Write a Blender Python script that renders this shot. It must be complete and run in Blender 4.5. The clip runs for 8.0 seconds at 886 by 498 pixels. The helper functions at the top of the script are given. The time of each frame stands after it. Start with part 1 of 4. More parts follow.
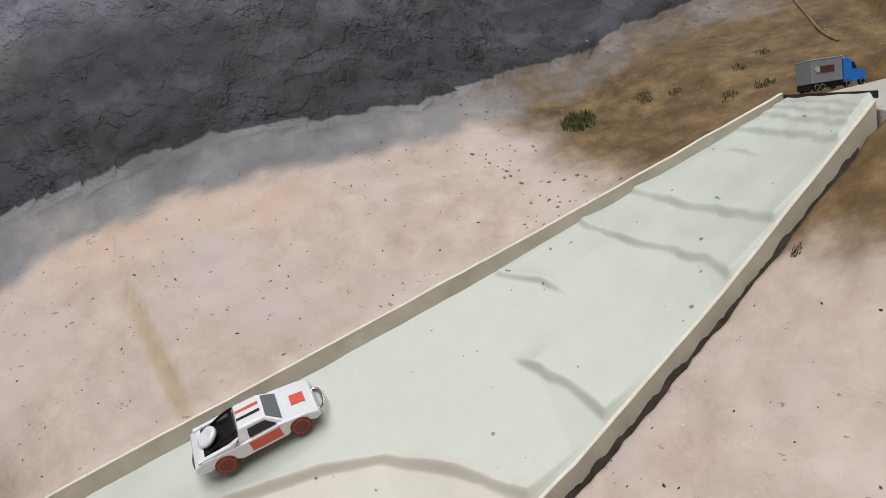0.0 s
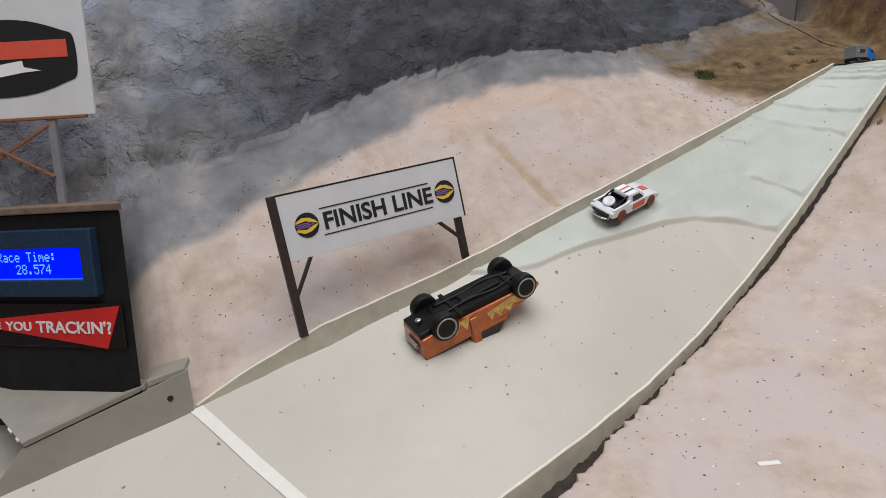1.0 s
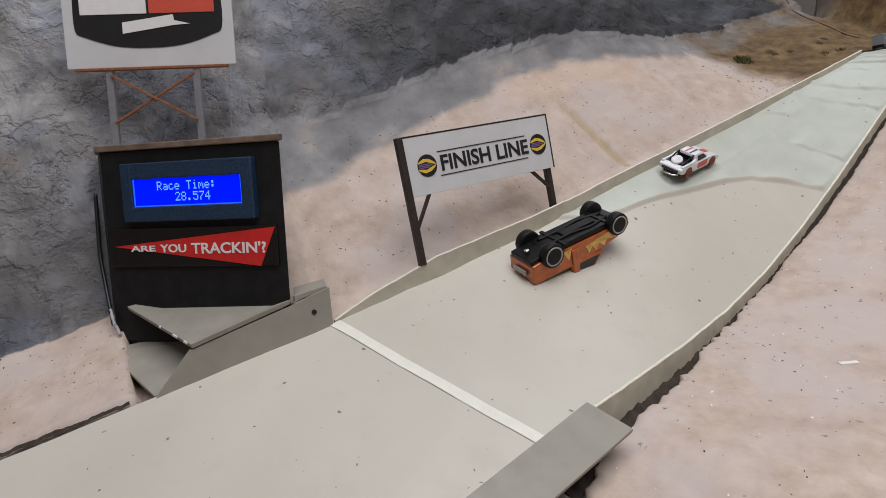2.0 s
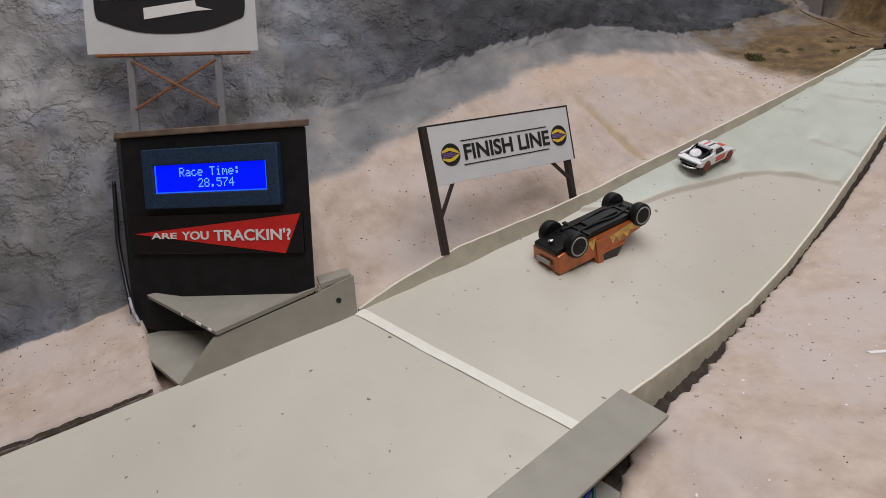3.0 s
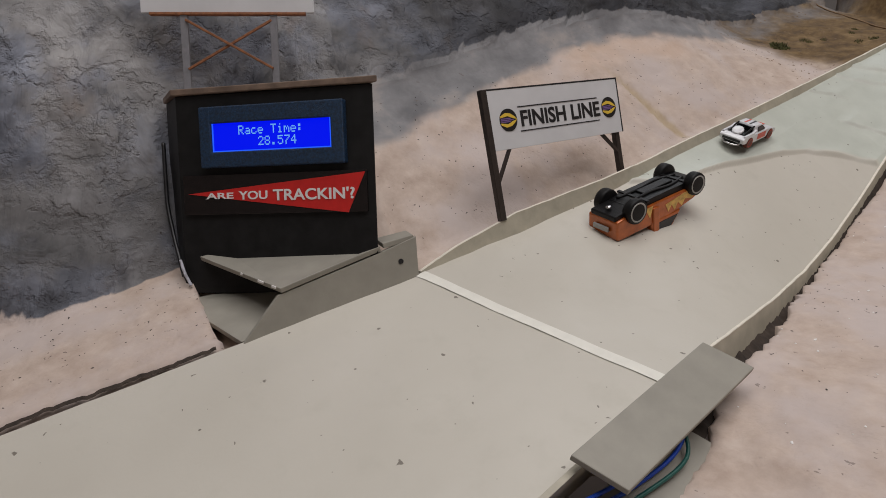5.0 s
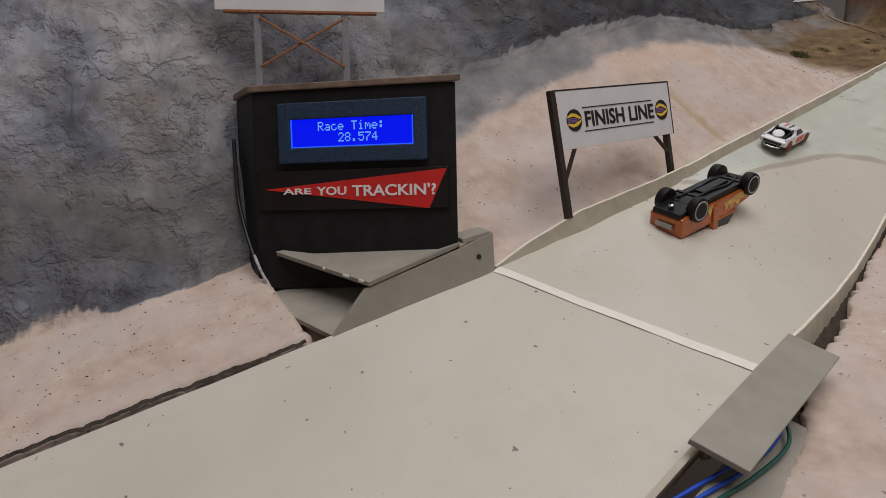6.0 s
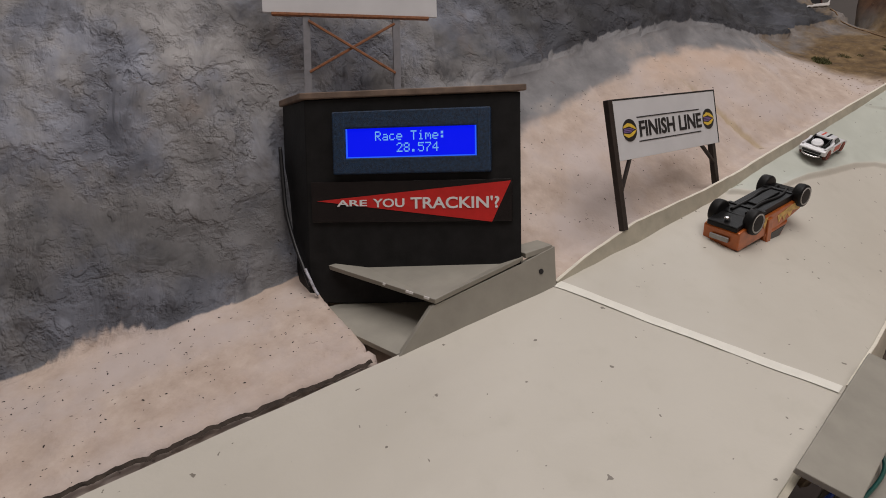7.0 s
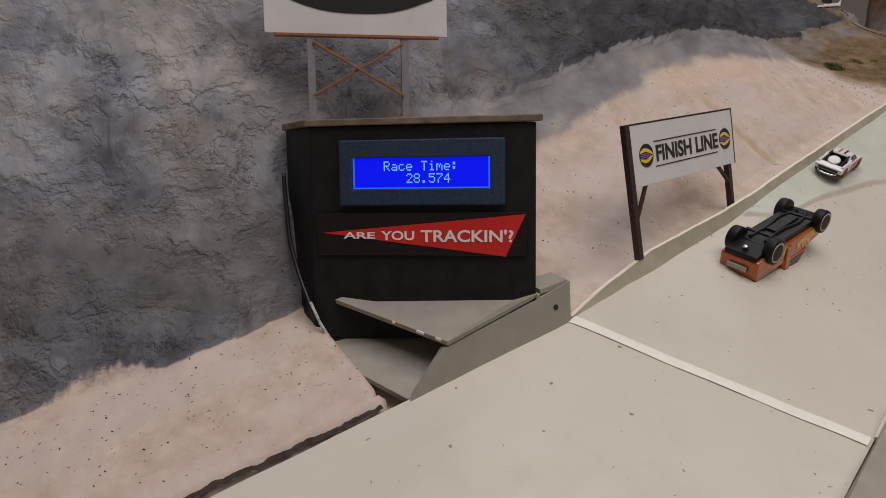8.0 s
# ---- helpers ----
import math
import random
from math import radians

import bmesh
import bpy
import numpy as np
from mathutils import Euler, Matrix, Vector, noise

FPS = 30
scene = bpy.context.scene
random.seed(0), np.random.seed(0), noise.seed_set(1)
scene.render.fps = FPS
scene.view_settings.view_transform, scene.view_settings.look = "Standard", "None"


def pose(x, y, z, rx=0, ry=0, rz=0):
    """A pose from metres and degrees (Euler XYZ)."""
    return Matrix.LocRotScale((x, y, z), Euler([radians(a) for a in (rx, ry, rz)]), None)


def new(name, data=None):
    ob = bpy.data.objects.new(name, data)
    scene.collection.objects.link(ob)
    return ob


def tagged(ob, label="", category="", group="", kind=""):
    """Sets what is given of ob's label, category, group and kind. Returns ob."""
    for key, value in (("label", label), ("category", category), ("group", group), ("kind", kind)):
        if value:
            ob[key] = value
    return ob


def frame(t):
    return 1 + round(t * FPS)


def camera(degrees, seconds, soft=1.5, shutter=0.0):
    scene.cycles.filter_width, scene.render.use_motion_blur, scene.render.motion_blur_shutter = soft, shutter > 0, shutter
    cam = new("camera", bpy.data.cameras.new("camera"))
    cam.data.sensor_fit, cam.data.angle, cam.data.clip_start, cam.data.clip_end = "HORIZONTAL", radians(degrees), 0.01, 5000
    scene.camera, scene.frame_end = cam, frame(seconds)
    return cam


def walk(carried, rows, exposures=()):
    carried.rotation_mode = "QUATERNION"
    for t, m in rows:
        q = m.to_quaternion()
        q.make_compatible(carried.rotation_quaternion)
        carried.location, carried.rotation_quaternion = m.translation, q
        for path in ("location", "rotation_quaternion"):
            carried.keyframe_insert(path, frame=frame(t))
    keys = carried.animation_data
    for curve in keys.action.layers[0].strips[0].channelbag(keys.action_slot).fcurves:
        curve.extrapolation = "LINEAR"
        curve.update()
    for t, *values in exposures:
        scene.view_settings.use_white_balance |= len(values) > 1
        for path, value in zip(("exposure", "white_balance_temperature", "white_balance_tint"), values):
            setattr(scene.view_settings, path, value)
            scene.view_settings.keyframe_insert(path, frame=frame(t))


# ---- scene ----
cam = camera(67.0, 8.0, soft=0.9)
ROWS = [
    (0.0, 0.3273, 0.1822, 0.1585, 81.546, 8.533, 57.586),
    (0.2, 0.3240, 0.0935, 0.1488, 81.008, 5.925, 51.062),
    (0.5, 0.3187, -0.0178, 0.1240, 81.970, 4.187, 45.755),
    (0.8, 0.3007, -0.1056, 0.1118, 82.521, 3.891, 42.317),
    (1.1, 0.2775, -0.1630, 0.0999, 82.955, 3.494, 39.921),
    (1.5, 0.2662, -0.2047, 0.0839, 83.481, 3.054, 39.166),
    (3.0, 0.2441, -0.2363, 0.0642, 84.272, 2.315, 38.202),
    (3.5, 0.2372, -0.2381, 0.0608, 84.477, 2.303, 37.943),
    (4.0, 0.2313, -0.2400, 0.0592, 84.606, 2.174, 37.846),
    (5.5, 0.1926, -0.2781, 0.0350, 85.530, 1.376, 35.586),
    (6.0, 0.1714, -0.2965, 0.0367, 85.703, 1.232, 34.419),
    (6.5, 0.1474, -0.3078, 0.0411, 85.571, 1.102, 33.044),
    (7.0, 0.1304, -0.3104, 0.0464, 85.202, 0.948, 32.369),
    (7.5, 0.1203, -0.3088, 0.0566, 84.504, 0.859, 31.833),
    (8.0, 0.1159, -0.3019, 0.0705, 83.612, 0.746, 31.889),
]
walk(cam, [(t, pose(x, y, z, rx, ry, rz)) for t, x, y, z, rx, ry, rz in ROWS],
     exposures=[(0.0, 0.14, 6250, 9), (1.0, 0.02, 6150, 10), (3.0, -0.16, 6350, 12), (5.5, -0.36, 6500, 13), (8.0, -0.32, 6750, 15)])

# ---- light: a closed hobby room under two ceiling panels ----
world = bpy.data.worlds.new("room_air")
scene.world = world
world.use_nodes = True
world.node_tree.nodes["Background"].inputs["Color"].default_value = (0.9, 0.95, 1.0, 1)
world.node_tree.nodes["Background"].inputs["Strength"].default_value = 0.05


def ceiling_lamp(x, y, z, sx, sy, watts, tint):
    data = bpy.data.lights.new("ceiling_panel_light", "AREA")
    data.shape, data.size, data.size_y, data.energy, data.color = "RECTANGLE", sx, sy, watts, tint
    ob = new("ceiling_panel_light", data)
    ob.matrix_world = pose(x, y, z)
    return ob


ceiling_lamp(0.75, -0.45, 1.47, 1.7, 1.4, 34.0, (1.0, 0.975, 0.95))
ceiling_lamp(-0.2, 1.2, 1.47, 1.2, 0.7, 6.0, (0.93, 0.97, 1.0))


# ---- materials ----
class Nodes:
    """Small builder for one node material."""

    def __init__(self, name, rough=0.6, metal=0.0):
        self.mat = bpy.data.materials.new(name)
        self.mat.use_nodes = True
        self.t = self.mat.node_tree
        self.bsdf = self.t.nodes["Principled BSDF"]
        self.bsdf.inputs["Roughness"].default_value = rough
        self.bsdf.inputs["Metallic"].default_value = metal
        self.coord = self.t.nodes.new("ShaderNodeTexCoord")

    def link(self, a, b):
        self.t.links.new(a, b)

    def noise(self, scale, detail=4.0, rough=0.55, stretch=None, object_space=True):
        n = self.t.nodes.new("ShaderNodeTexNoise")
        n.inputs["Scale"].default_value = scale
        n.inputs["Detail"].default_value = detail
        n.inputs["Roughness"].default_value = rough
        if stretch:
            m = self.t.nodes.new("ShaderNodeMapping")
            m.inputs["Scale"].default_value = stretch
            self.link(self.coord.outputs["Object"], m.inputs["Vector"])
            self.link(m.outputs["Vector"], n.inputs["Vector"])
        else:
            self.link(self.coord.outputs["Object"], n.inputs["Vector"])
        return n.outputs["Fac"]

    def ramp(self, fac, stops):
        r = self.t.nodes.new("ShaderNodeValToRGB")
        el = r.color_ramp.elements
        while len(el) < len(stops):
            el.new(0.5)
        for e, (pos, c) in zip(el, stops):
            e.position = pos
            e.color = (*c, 1) if len(c) == 3 else c
        self.link(fac, r.inputs["Fac"])
        return r.outputs["Color"]

    def step(self, fac, lo, hi):
        m = self.t.nodes.new("ShaderNodeMapRange")
        m.interpolation_type = "SMOOTHSTEP"
        m.inputs["From Min"].default_value, m.inputs["From Max"].default_value = lo, hi
        self.link(fac, m.inputs["Value"])
        return m.outputs["Result"]

    def math(self, op, a, b):
        m = self.t.nodes.new("ShaderNodeMath")
        m.operation = op
        for k, v in enumerate((a, b)):
            if isinstance(v, (int, float)):
                m.inputs[k].default_value = v
            else:
                self.link(v, m.inputs[k])
        return m.outputs[0]

    def mix(self, fac, a, b, mode="MIX"):
        m = self.t.nodes.new("ShaderNodeMix")
        m.data_type, m.blend_type = "RGBA", mode
        for sock, v in ((m.inputs[0], fac), (m.inputs[6], a), (m.inputs[7], b)):
            if isinstance(v, (int, float)):
                sock.default_value = v
            elif isinstance(v, tuple):
                sock.default_value = (*v, 1)
            else:
                self.link(v, sock)
        return m.outputs[2]

    def attr(self, name):
        a = self.t.nodes.new("ShaderNodeAttribute")
        a.attribute_name = name
        return a.outputs["Fac"]

    def colour(self, c):
        if isinstance(c, tuple):
            self.bsdf.inputs["Base Color"].default_value = (*c, 1)
        else:
            self.link(c, self.bsdf.inputs["Base Color"])

    def bump(self, height, strength, distance):
        b = self.t.nodes.new("ShaderNodeBump")
        b.inputs["Strength"].default_value, b.inputs["Distance"].default_value = strength, distance
        self.link(height, b.inputs["Height"])
        if self.bsdf.inputs["Normal"].links:
            self.link(self.bsdf.inputs["Normal"].links[0].from_socket, b.inputs["Normal"])
        self.link(b.outputs["Normal"], self.bsdf.inputs["Normal"])


def plain(name, c, rough=0.5, metal=0.0, vary=0.12, scale=300.0, grain=0.0, coat=0.0, gloss=0.5):
    n = Nodes(name, rough, metal)
    n.bsdf.inputs["Specular IOR Level"].default_value = gloss
    dark = tuple(v * (1 - vary) for v in c)
    light = tuple(min(1, v * (1 + vary)) for v in c)
    n.colour(n.ramp(n.noise(scale, 5), [(0.3, dark), (0.7, light)]))
    if grain:
        n.bump(n.noise(scale * 4, 3), grain, 0.0004)
    if coat:
        n.bsdf.inputs["Coat Weight"].default_value = coat
        n.bsdf.inputs["Coat Roughness"].default_value = 0.08
    return n.mat


def terrain_material():
    n = Nodes("painted_plaster", 0.8)
    big, mid, fine = n.noise(18, 5, 0.6), n.noise(75, 7, 0.65), n.noise(420, 5, 0.65)
    streak = n.noise(34, 7, 0.6, (0.9, 0.9, 1.1))
    blot = n.noise(30, 6, 0.58, (1.3, 1.3, 0.7))
    clay = n.ramp(mid, [(0.3, (0.42, 0.325, 0.268)), (0.55, (0.53, 0.43, 0.365)), (0.75, (0.61, 0.52, 0.455))])
    clay = n.mix(n.step(big, 0.42, 0.66), clay, (0.53, 0.455, 0.425))
    peach = n.ramp(mid, [(0.3, (0.54, 0.395, 0.3)), (0.7, (0.6, 0.465, 0.38))])
    stone = n.ramp(streak, [(0.3, (0.12, 0.12, 0.124)), (0.48, (0.25, 0.245, 0.248)), (0.6, (0.32, 0.315, 0.318)), (0.75, (0.44, 0.435, 0.44))])
    bluish = n.ramp(streak, [(0.3, (0.11, 0.122, 0.16)), (0.7, (0.33, 0.36, 0.44))])
    stone = n.mix(n.math("MULTIPLY", n.step(big, 0.40, 0.58), 0.8), stone, bluish)
    stone = n.mix(n.math("MULTIPLY", n.step(blot, 0.56, 0.66), 0.6), stone, (0.075, 0.075, 0.085))
    stone = n.mix(n.math("MULTIPLY", n.step(n.noise(26, 4), 0.6, 0.75), 0.45), stone, (0.24, 0.185, 0.15))
    # darker rock paint, which also holds local differences in brightness
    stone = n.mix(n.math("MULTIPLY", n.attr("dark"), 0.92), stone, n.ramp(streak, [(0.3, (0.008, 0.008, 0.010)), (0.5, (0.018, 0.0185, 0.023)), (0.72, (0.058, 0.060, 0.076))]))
    pale = n.ramp(streak, [(0.3, (0.125, 0.125, 0.133)), (0.55, (0.225, 0.224, 0.232)), (0.75, (0.37, 0.335, 0.315))])
    ochre = n.ramp(mid, [(0.3, (0.055, 0.030, 0.011)), (0.5, (0.135, 0.080, 0.028)), (0.75, (0.27, 0.18, 0.08))])
    rust = n.ramp(mid, [(0.3, (0.06, 0.028, 0.018)), (0.7, (0.17, 0.085, 0.045))])
    wob = n.math("MULTIPLY", n.math("SUBTRACT", streak, 0.5), 0.9)

    def zone(name, soft=0.18):
        return n.step(n.math("ADD", n.attr(name), wob), 0.5 - soft, 0.5 + soft)

    c = n.mix(zone("peach", 0.4), clay, peach)
    c = n.mix(zone("ochre", 0.35), c, ochre)
    c = n.mix(zone("pale", 0.34), c, pale)
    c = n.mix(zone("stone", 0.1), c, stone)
    c = n.mix(zone("rust", 0.2), c, rust)
    c = n.mix(n.math("MULTIPLY", zone("stain", 0.35), 0.55), c, (0.36, 0.26, 0.11))
    scratch = n.math("MULTIPLY", n.step(n.noise(520, 3, 0.6, (0.4, 0.4, 1.0)), 0.68, 0.71), n.step(big, 0.4, 0.52))
    c = n.mix(n.math("MULTIPLY", scratch, 0.6), c, (0.13, 0.1, 0.085))
    n.colour(c)
    ledge = n.math("ADD", n.step(streak, 0.5, 0.57), n.step(blot, 0.55, 0.60))
    ledge = n.math("MULTIPLY", ledge, n.math("ADD", n.math("MULTIPLY", n.attr("stone"), 0.96), 0.04))
    n.bump(fine, 0.22, 0.0005)
    relief = n.noise(34, 4, 0.5, (1.0, 1.0, 0.8))
    relief.node.inputs["Distortion"].default_value = 0.9
    folds = n.math("ABSOLUTE", n.math("SUBTRACT", n.noise(40, 6, 0.62, (0.8, 0.8, 0.9)), 0.5), 0.0)
    folds = n.math("MULTIPLY", n.step(folds, 0.0, 0.05), 0.10)
    relief = n.math("MULTIPLY", n.math("ADD", relief, folds), n.math("ADD", n.math("MULTIPLY", n.step(n.noise(11, 3), 0.4, 0.62), 0.7), 0.38))
    n.bump(n.math("MULTIPLY", relief, n.math("ADD", n.math("MULTIPLY", n.attr("stone"), 0.87), 0.13)), 0.95, 0.0075)
    n.bump(ledge, 0.5, 0.0012)
    n.bump(scratch, -0.6, 0.0008)
    return n.mat


def track_material():
    n = Nodes("painted_track", 0.42)
    big, mid, fine = n.noise(9, 3, 0.5), n.noise(60, 5, 0.6), n.noise(700, 3, 0.5)
    c = n.ramp(big, [(0.3, (0.515, 0.488, 0.425)), (0.7, (0.575, 0.548, 0.485))])
    c = n.mix(n.math("MULTIPLY", n.step(mid, 0.5, 0.8), 0.3), c, (0.44, 0.42, 0.355))
    upper = n.math("MULTIPLY", n.attr("upper"), 0.9)
    c = n.mix(upper, c, n.ramp(mid, [(0.3, (0.475, 0.51, 0.455)), (0.7, (0.545, 0.58, 0.52))]))
    # steep ripple faces tinted darker, adding shade to them in the colour
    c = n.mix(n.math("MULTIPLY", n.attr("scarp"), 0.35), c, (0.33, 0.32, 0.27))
    c = n.mix(n.math("MULTIPLY", n.step(n.noise(260, 2, 0.4), 0.735, 0.76), 0.8), c, (0.12, 0.1, 0.08))
    n.colour(c)
    n.link(n.ramp(mid, [(0.3, (0.36,) * 3), (0.8, (0.52,) * 3)]), n.bsdf.inputs["Roughness"])
    n.bump(fine, 0.12, 0.0003)
    n.bump(n.noise(120, 4), 0.25, 0.0007)
    return n.mat


MAT = {
    "terrain": terrain_material(),
    "track": track_material(),
    "board": plain("cream_painted_board", (0.44, 0.41, 0.33), 0.6, vary=0.15, scale=90, grain=0.2),
    "board_edge": plain("pale_board_edge", (0.74, 0.7, 0.6), 0.6, vary=0.1, scale=200),
    "grey_board": plain("grey_beige_painted_board", (0.295, 0.28, 0.24), 0.55, vary=0.1, scale=70, grain=0.15),
    "board_core": plain("bare_board_core", (0.3, 0.24, 0.17), 0.8, vary=0.25, scale=400, grain=0.4),
    "white_line": plain("white_line_paint", (0.76, 0.75, 0.68), 0.5, vary=0.05, scale=150),
    "black_box": plain("matt_black_board", (0.010, 0.010, 0.0105), 0.55, vary=0.4, scale=120, grain=0.2, gloss=0.3),
    "box_top": plain("brown_stained_board", (0.17, 0.12, 0.09), 0.6, vary=0.3, scale=150, grain=0.3),
    "bezel": plain("dark_blue_textured_bezel", (0.004, 0.026, 0.068), 0.5, vary=0.6, scale=900, grain=0.8),
    "panel": plain("gloss_black_print", (0.012, 0.009, 0.009), 0.25, vary=0.2),
    "red": plain("red_print", (0.60, 0.025, 0.022), 0.35, vary=0.06),
    "white": plain("white_print", (0.8, 0.8, 0.8), 0.4, vary=0.03),
    "paper": plain("white_gloss_card", (0.62, 0.63, 0.65), 0.35, vary=0.05, scale=60),
    "ink": plain("black_ink", (0.012, 0.012, 0.014), 0.4, vary=0.2),
    "logo_red": plain("coral_red_print", (0.62, 0.09, 0.055), 0.4, vary=0.05),
    "yellow": plain("yellow_print", (0.72, 0.5, 0.06), 0.4, vary=0.05),
    "violet": plain("violet_print", (0.2, 0.12, 0.32), 0.4, vary=0.1),
    "post": plain("dark_brown_post", (0.024, 0.016, 0.013), 0.5, vary=0.3, scale=400, grain=0.3),
    "steel": plain("grey_painted_leg", (0.22, 0.22, 0.24), 0.45, vary=0.12, scale=300),
    "rust_bar": plain("rust_brown_bar", (0.26, 0.1, 0.04), 0.55, vary=0.3, scale=500, grain=0.2),
    "orange": plain("metallic_orange_paint", (0.42, 0.1, 0.015), 0.28, 0.35, vary=0.2, scale=250, coat=0.6),
    "gold": plain("gold_flame_print", (0.62, 0.4, 0.11), 0.35, 0.3, vary=0.3, scale=500),
    "dark_plastic": plain("black_plastic", (0.005, 0.005, 0.0055), 0.38, vary=0.3, scale=400, grain=0.2, gloss=0.22),
    "tyre": plain("black_tyre", (0.006, 0.006, 0.0065), 0.5, vary=0.3, scale=500, grain=0.2, gloss=0.25),
    "chrome": plain("chrome", (0.75, 0.75, 0.76), 0.18, 1.0, vary=0.05),
    "grey_rim": plain("grey_rim_ring", (0.34, 0.34, 0.33), 0.4, 0.4, vary=0.1),
    "white_car": plain("white_car_paint", (0.72, 0.73, 0.76), 0.3, vary=0.04, coat=0.5),
    "red_tyre": plain("brown_red_tyre", (0.13, 0.035, 0.02), 0.6, vary=0.25, scale=500, grain=0.2),
    "red_rim": plain("red_rim", (0.42, 0.035, 0.015), 0.45, vary=0.1),
    "glass_dark": plain("dark_car_window", (0.012, 0.012, 0.016), 0.12, vary=0.1),
    "trailer": plain("grey_trailer", (0.2, 0.21, 0.23), 0.5, vary=0.06),
    "trailer_top": plain("light_grey_trailer_roof", (0.36, 0.38, 0.4), 0.5, vary=0.06),
    "cab_blue": plain("blue_cab_paint", (0.012, 0.16, 0.55), 0.35, vary=0.06, coat=0.4),
    "wire_blue": plain("blue_wire", (0.01, 0.07, 0.5), 0.4, vary=0.1),
    "wire_green": plain("dark_green_wire", (0.01, 0.09, 0.075), 0.4, vary=0.1),
    "bush": plain("dry_green_flock", (0.085, 0.085, 0.03), 0.9, vary=0.5, scale=800),
    "stone_bit": plain("brown_pebble", (0.2, 0.14, 0.09), 0.85, vary=0.4, scale=600),
    # earth brown taken darker, so the colour carries the shade of the cracks
    "soil": plain("crack_earth_and_shade", (0.042, 0.031, 0.024), 0.95, vary=0.4, scale=200, grain=0.5),
    "chip": plain("white_paint_chip", (0.78, 0.76, 0.74), 0.6, vary=0.05),
    "room": plain("room_wall_paint", (0.32, 0.29, 0.27), 0.8, vary=0.05, scale=4),
    "room_floor": plain("room_floor_boards", (0.16, 0.12, 0.1), 0.6, vary=0.2, scale=8),
    "room_ceiling": plain("room_ceiling_paint", (0.75, 0.74, 0.72), 0.8, vary=0.03, scale=5),
    "putty": plain("pale_lavender_putty", (0.42, 0.42, 0.47), 0.6, vary=0.2, scale=200, grain=0.4),
    "maroon": plain("maroon_card", (0.07, 0.018, 0.016), 0.6, vary=0.2),
    "branch": plain("brown_twig", (0.2, 0.12, 0.06), 0.8, vary=0.3, scale=300, grain=0.4),
}


def screen_material(name, colour, strength):
    n = Nodes(name, 0.6)
    n.bsdf.inputs["Specular IOR Level"].default_value = 0.1
    n.colour((0.002, 0.003, 0.02))
    n.bsdf.inputs["Emission Color"].default_value = (*colour, 1)
    n.bsdf.inputs["Emission Strength"].default_value = strength
    return n.mat


MAT["screen"] = screen_material("blue_backlit_screen", (0.0, 0.008, 1.0), 1.05)
MAT["screen_text"] = screen_material("pale_blue_lit_characters", (0.2, 0.55, 1.0), 0.95)
MAT["screen_edge"] = screen_material("bright_blue_backlight_edge", (0.02, 0.12, 1.0), 1.2)


# ---- mesh helpers ----
def obj(name, bm, material, parent=None, smooth=False, m=None):
    mesh = bpy.data.meshes.new(name)
    bmesh.ops.recalc_face_normals(bm, faces=bm.faces)
    bm.to_mesh(mesh)
    bm.free()
    if smooth:
        mesh.polygons.foreach_set("use_smooth", [True] * len(mesh.polygons))
    if material:
        mesh.materials.append(MAT[material])
    ob = new(name, mesh)
    if parent:
        ob.parent = parent
    if m is not None:
        ob.matrix_basis = m
    return ob


def part(name, bm, material, parent, label="", smooth=False, m=None):
    return tagged(obj(name, bm, material, parent, smooth, m), label)


def thing(name, label, category, m=None, group="", kind=""):
    e = new(name)
    e.empty_display_size = 0.01
    if m is not None:
        e.matrix_basis = m
    return tagged(e, label, category, group, kind)


def block(x0, x1, y0, y1, z0, z1, bevel=0.0, segs=2):
    bm = bmesh.new()
    bmesh.ops.create_cube(bm, size=1.0, matrix=Matrix.Translation(((x0 + x1) / 2, (y0 + y1) / 2, (z0 + z1) / 2))
                          @ Matrix.Diagonal((x1 - x0, y1 - y0, z1 - z0, 1)))
    if bevel:
        bmesh.ops.bevel(bm, geom=bm.edges[:], offset=bevel, segments=segs, affect="EDGES", profile=0.5)
    return bm


def prism(outline, depth, bevel=0.0, axis="y", segs=2):
    """An outline of (a, b) pairs pushed out by +-depth / 2 along an axis."""
    bm = bmesh.new()
    put = {"y": lambda a, b, d: (a, d, b), "z": lambda a, b, d: (a, b, d), "x": lambda a, b, d: (d, a, b)}[axis]
    lo = [bm.verts.new(put(a, b, -depth / 2)) for a, b in outline]
    hi = [bm.verts.new(put(a, b, depth / 2)) for a, b in outline]
    bm.faces.new(lo)
    bm.faces.new(hi[::-1])
    n = len(outline)
    for k in range(n):
        bm.faces.new((lo[k], hi[k], hi[(k + 1) % n], lo[(k + 1) % n]))
    if bevel:
        bmesh.ops.bevel(bm, geom=bm.edges[:], offset=bevel, segments=segs, affect="EDGES", profile=0.5)
    return bm


def slab(corners, thick, bevel=0.0):
    """A flat board whose upper face has the given corners, counter-clockwise from above."""
    pts = [Vector(c) for c in corners]
    nrm = (pts[1] - pts[0]).cross(pts[2] - pts[0]).normalized()
    bm = bmesh.new()
    top = [bm.verts.new(p) for p in pts]
    low = [bm.verts.new(p - nrm * thick) for p in pts]
    bm.faces.new(top)
    bm.faces.new(low[::-1])
    for k in range(len(pts)):
        j = (k + 1) % len(pts)
        bm.faces.new((top[k], low[k], low[j], top[j]))
    if bevel:
        bmesh.ops.bevel(bm, geom=bm.edges[:], offset=bevel, segments=2, affect="EDGES", profile=0.5)
    return bm


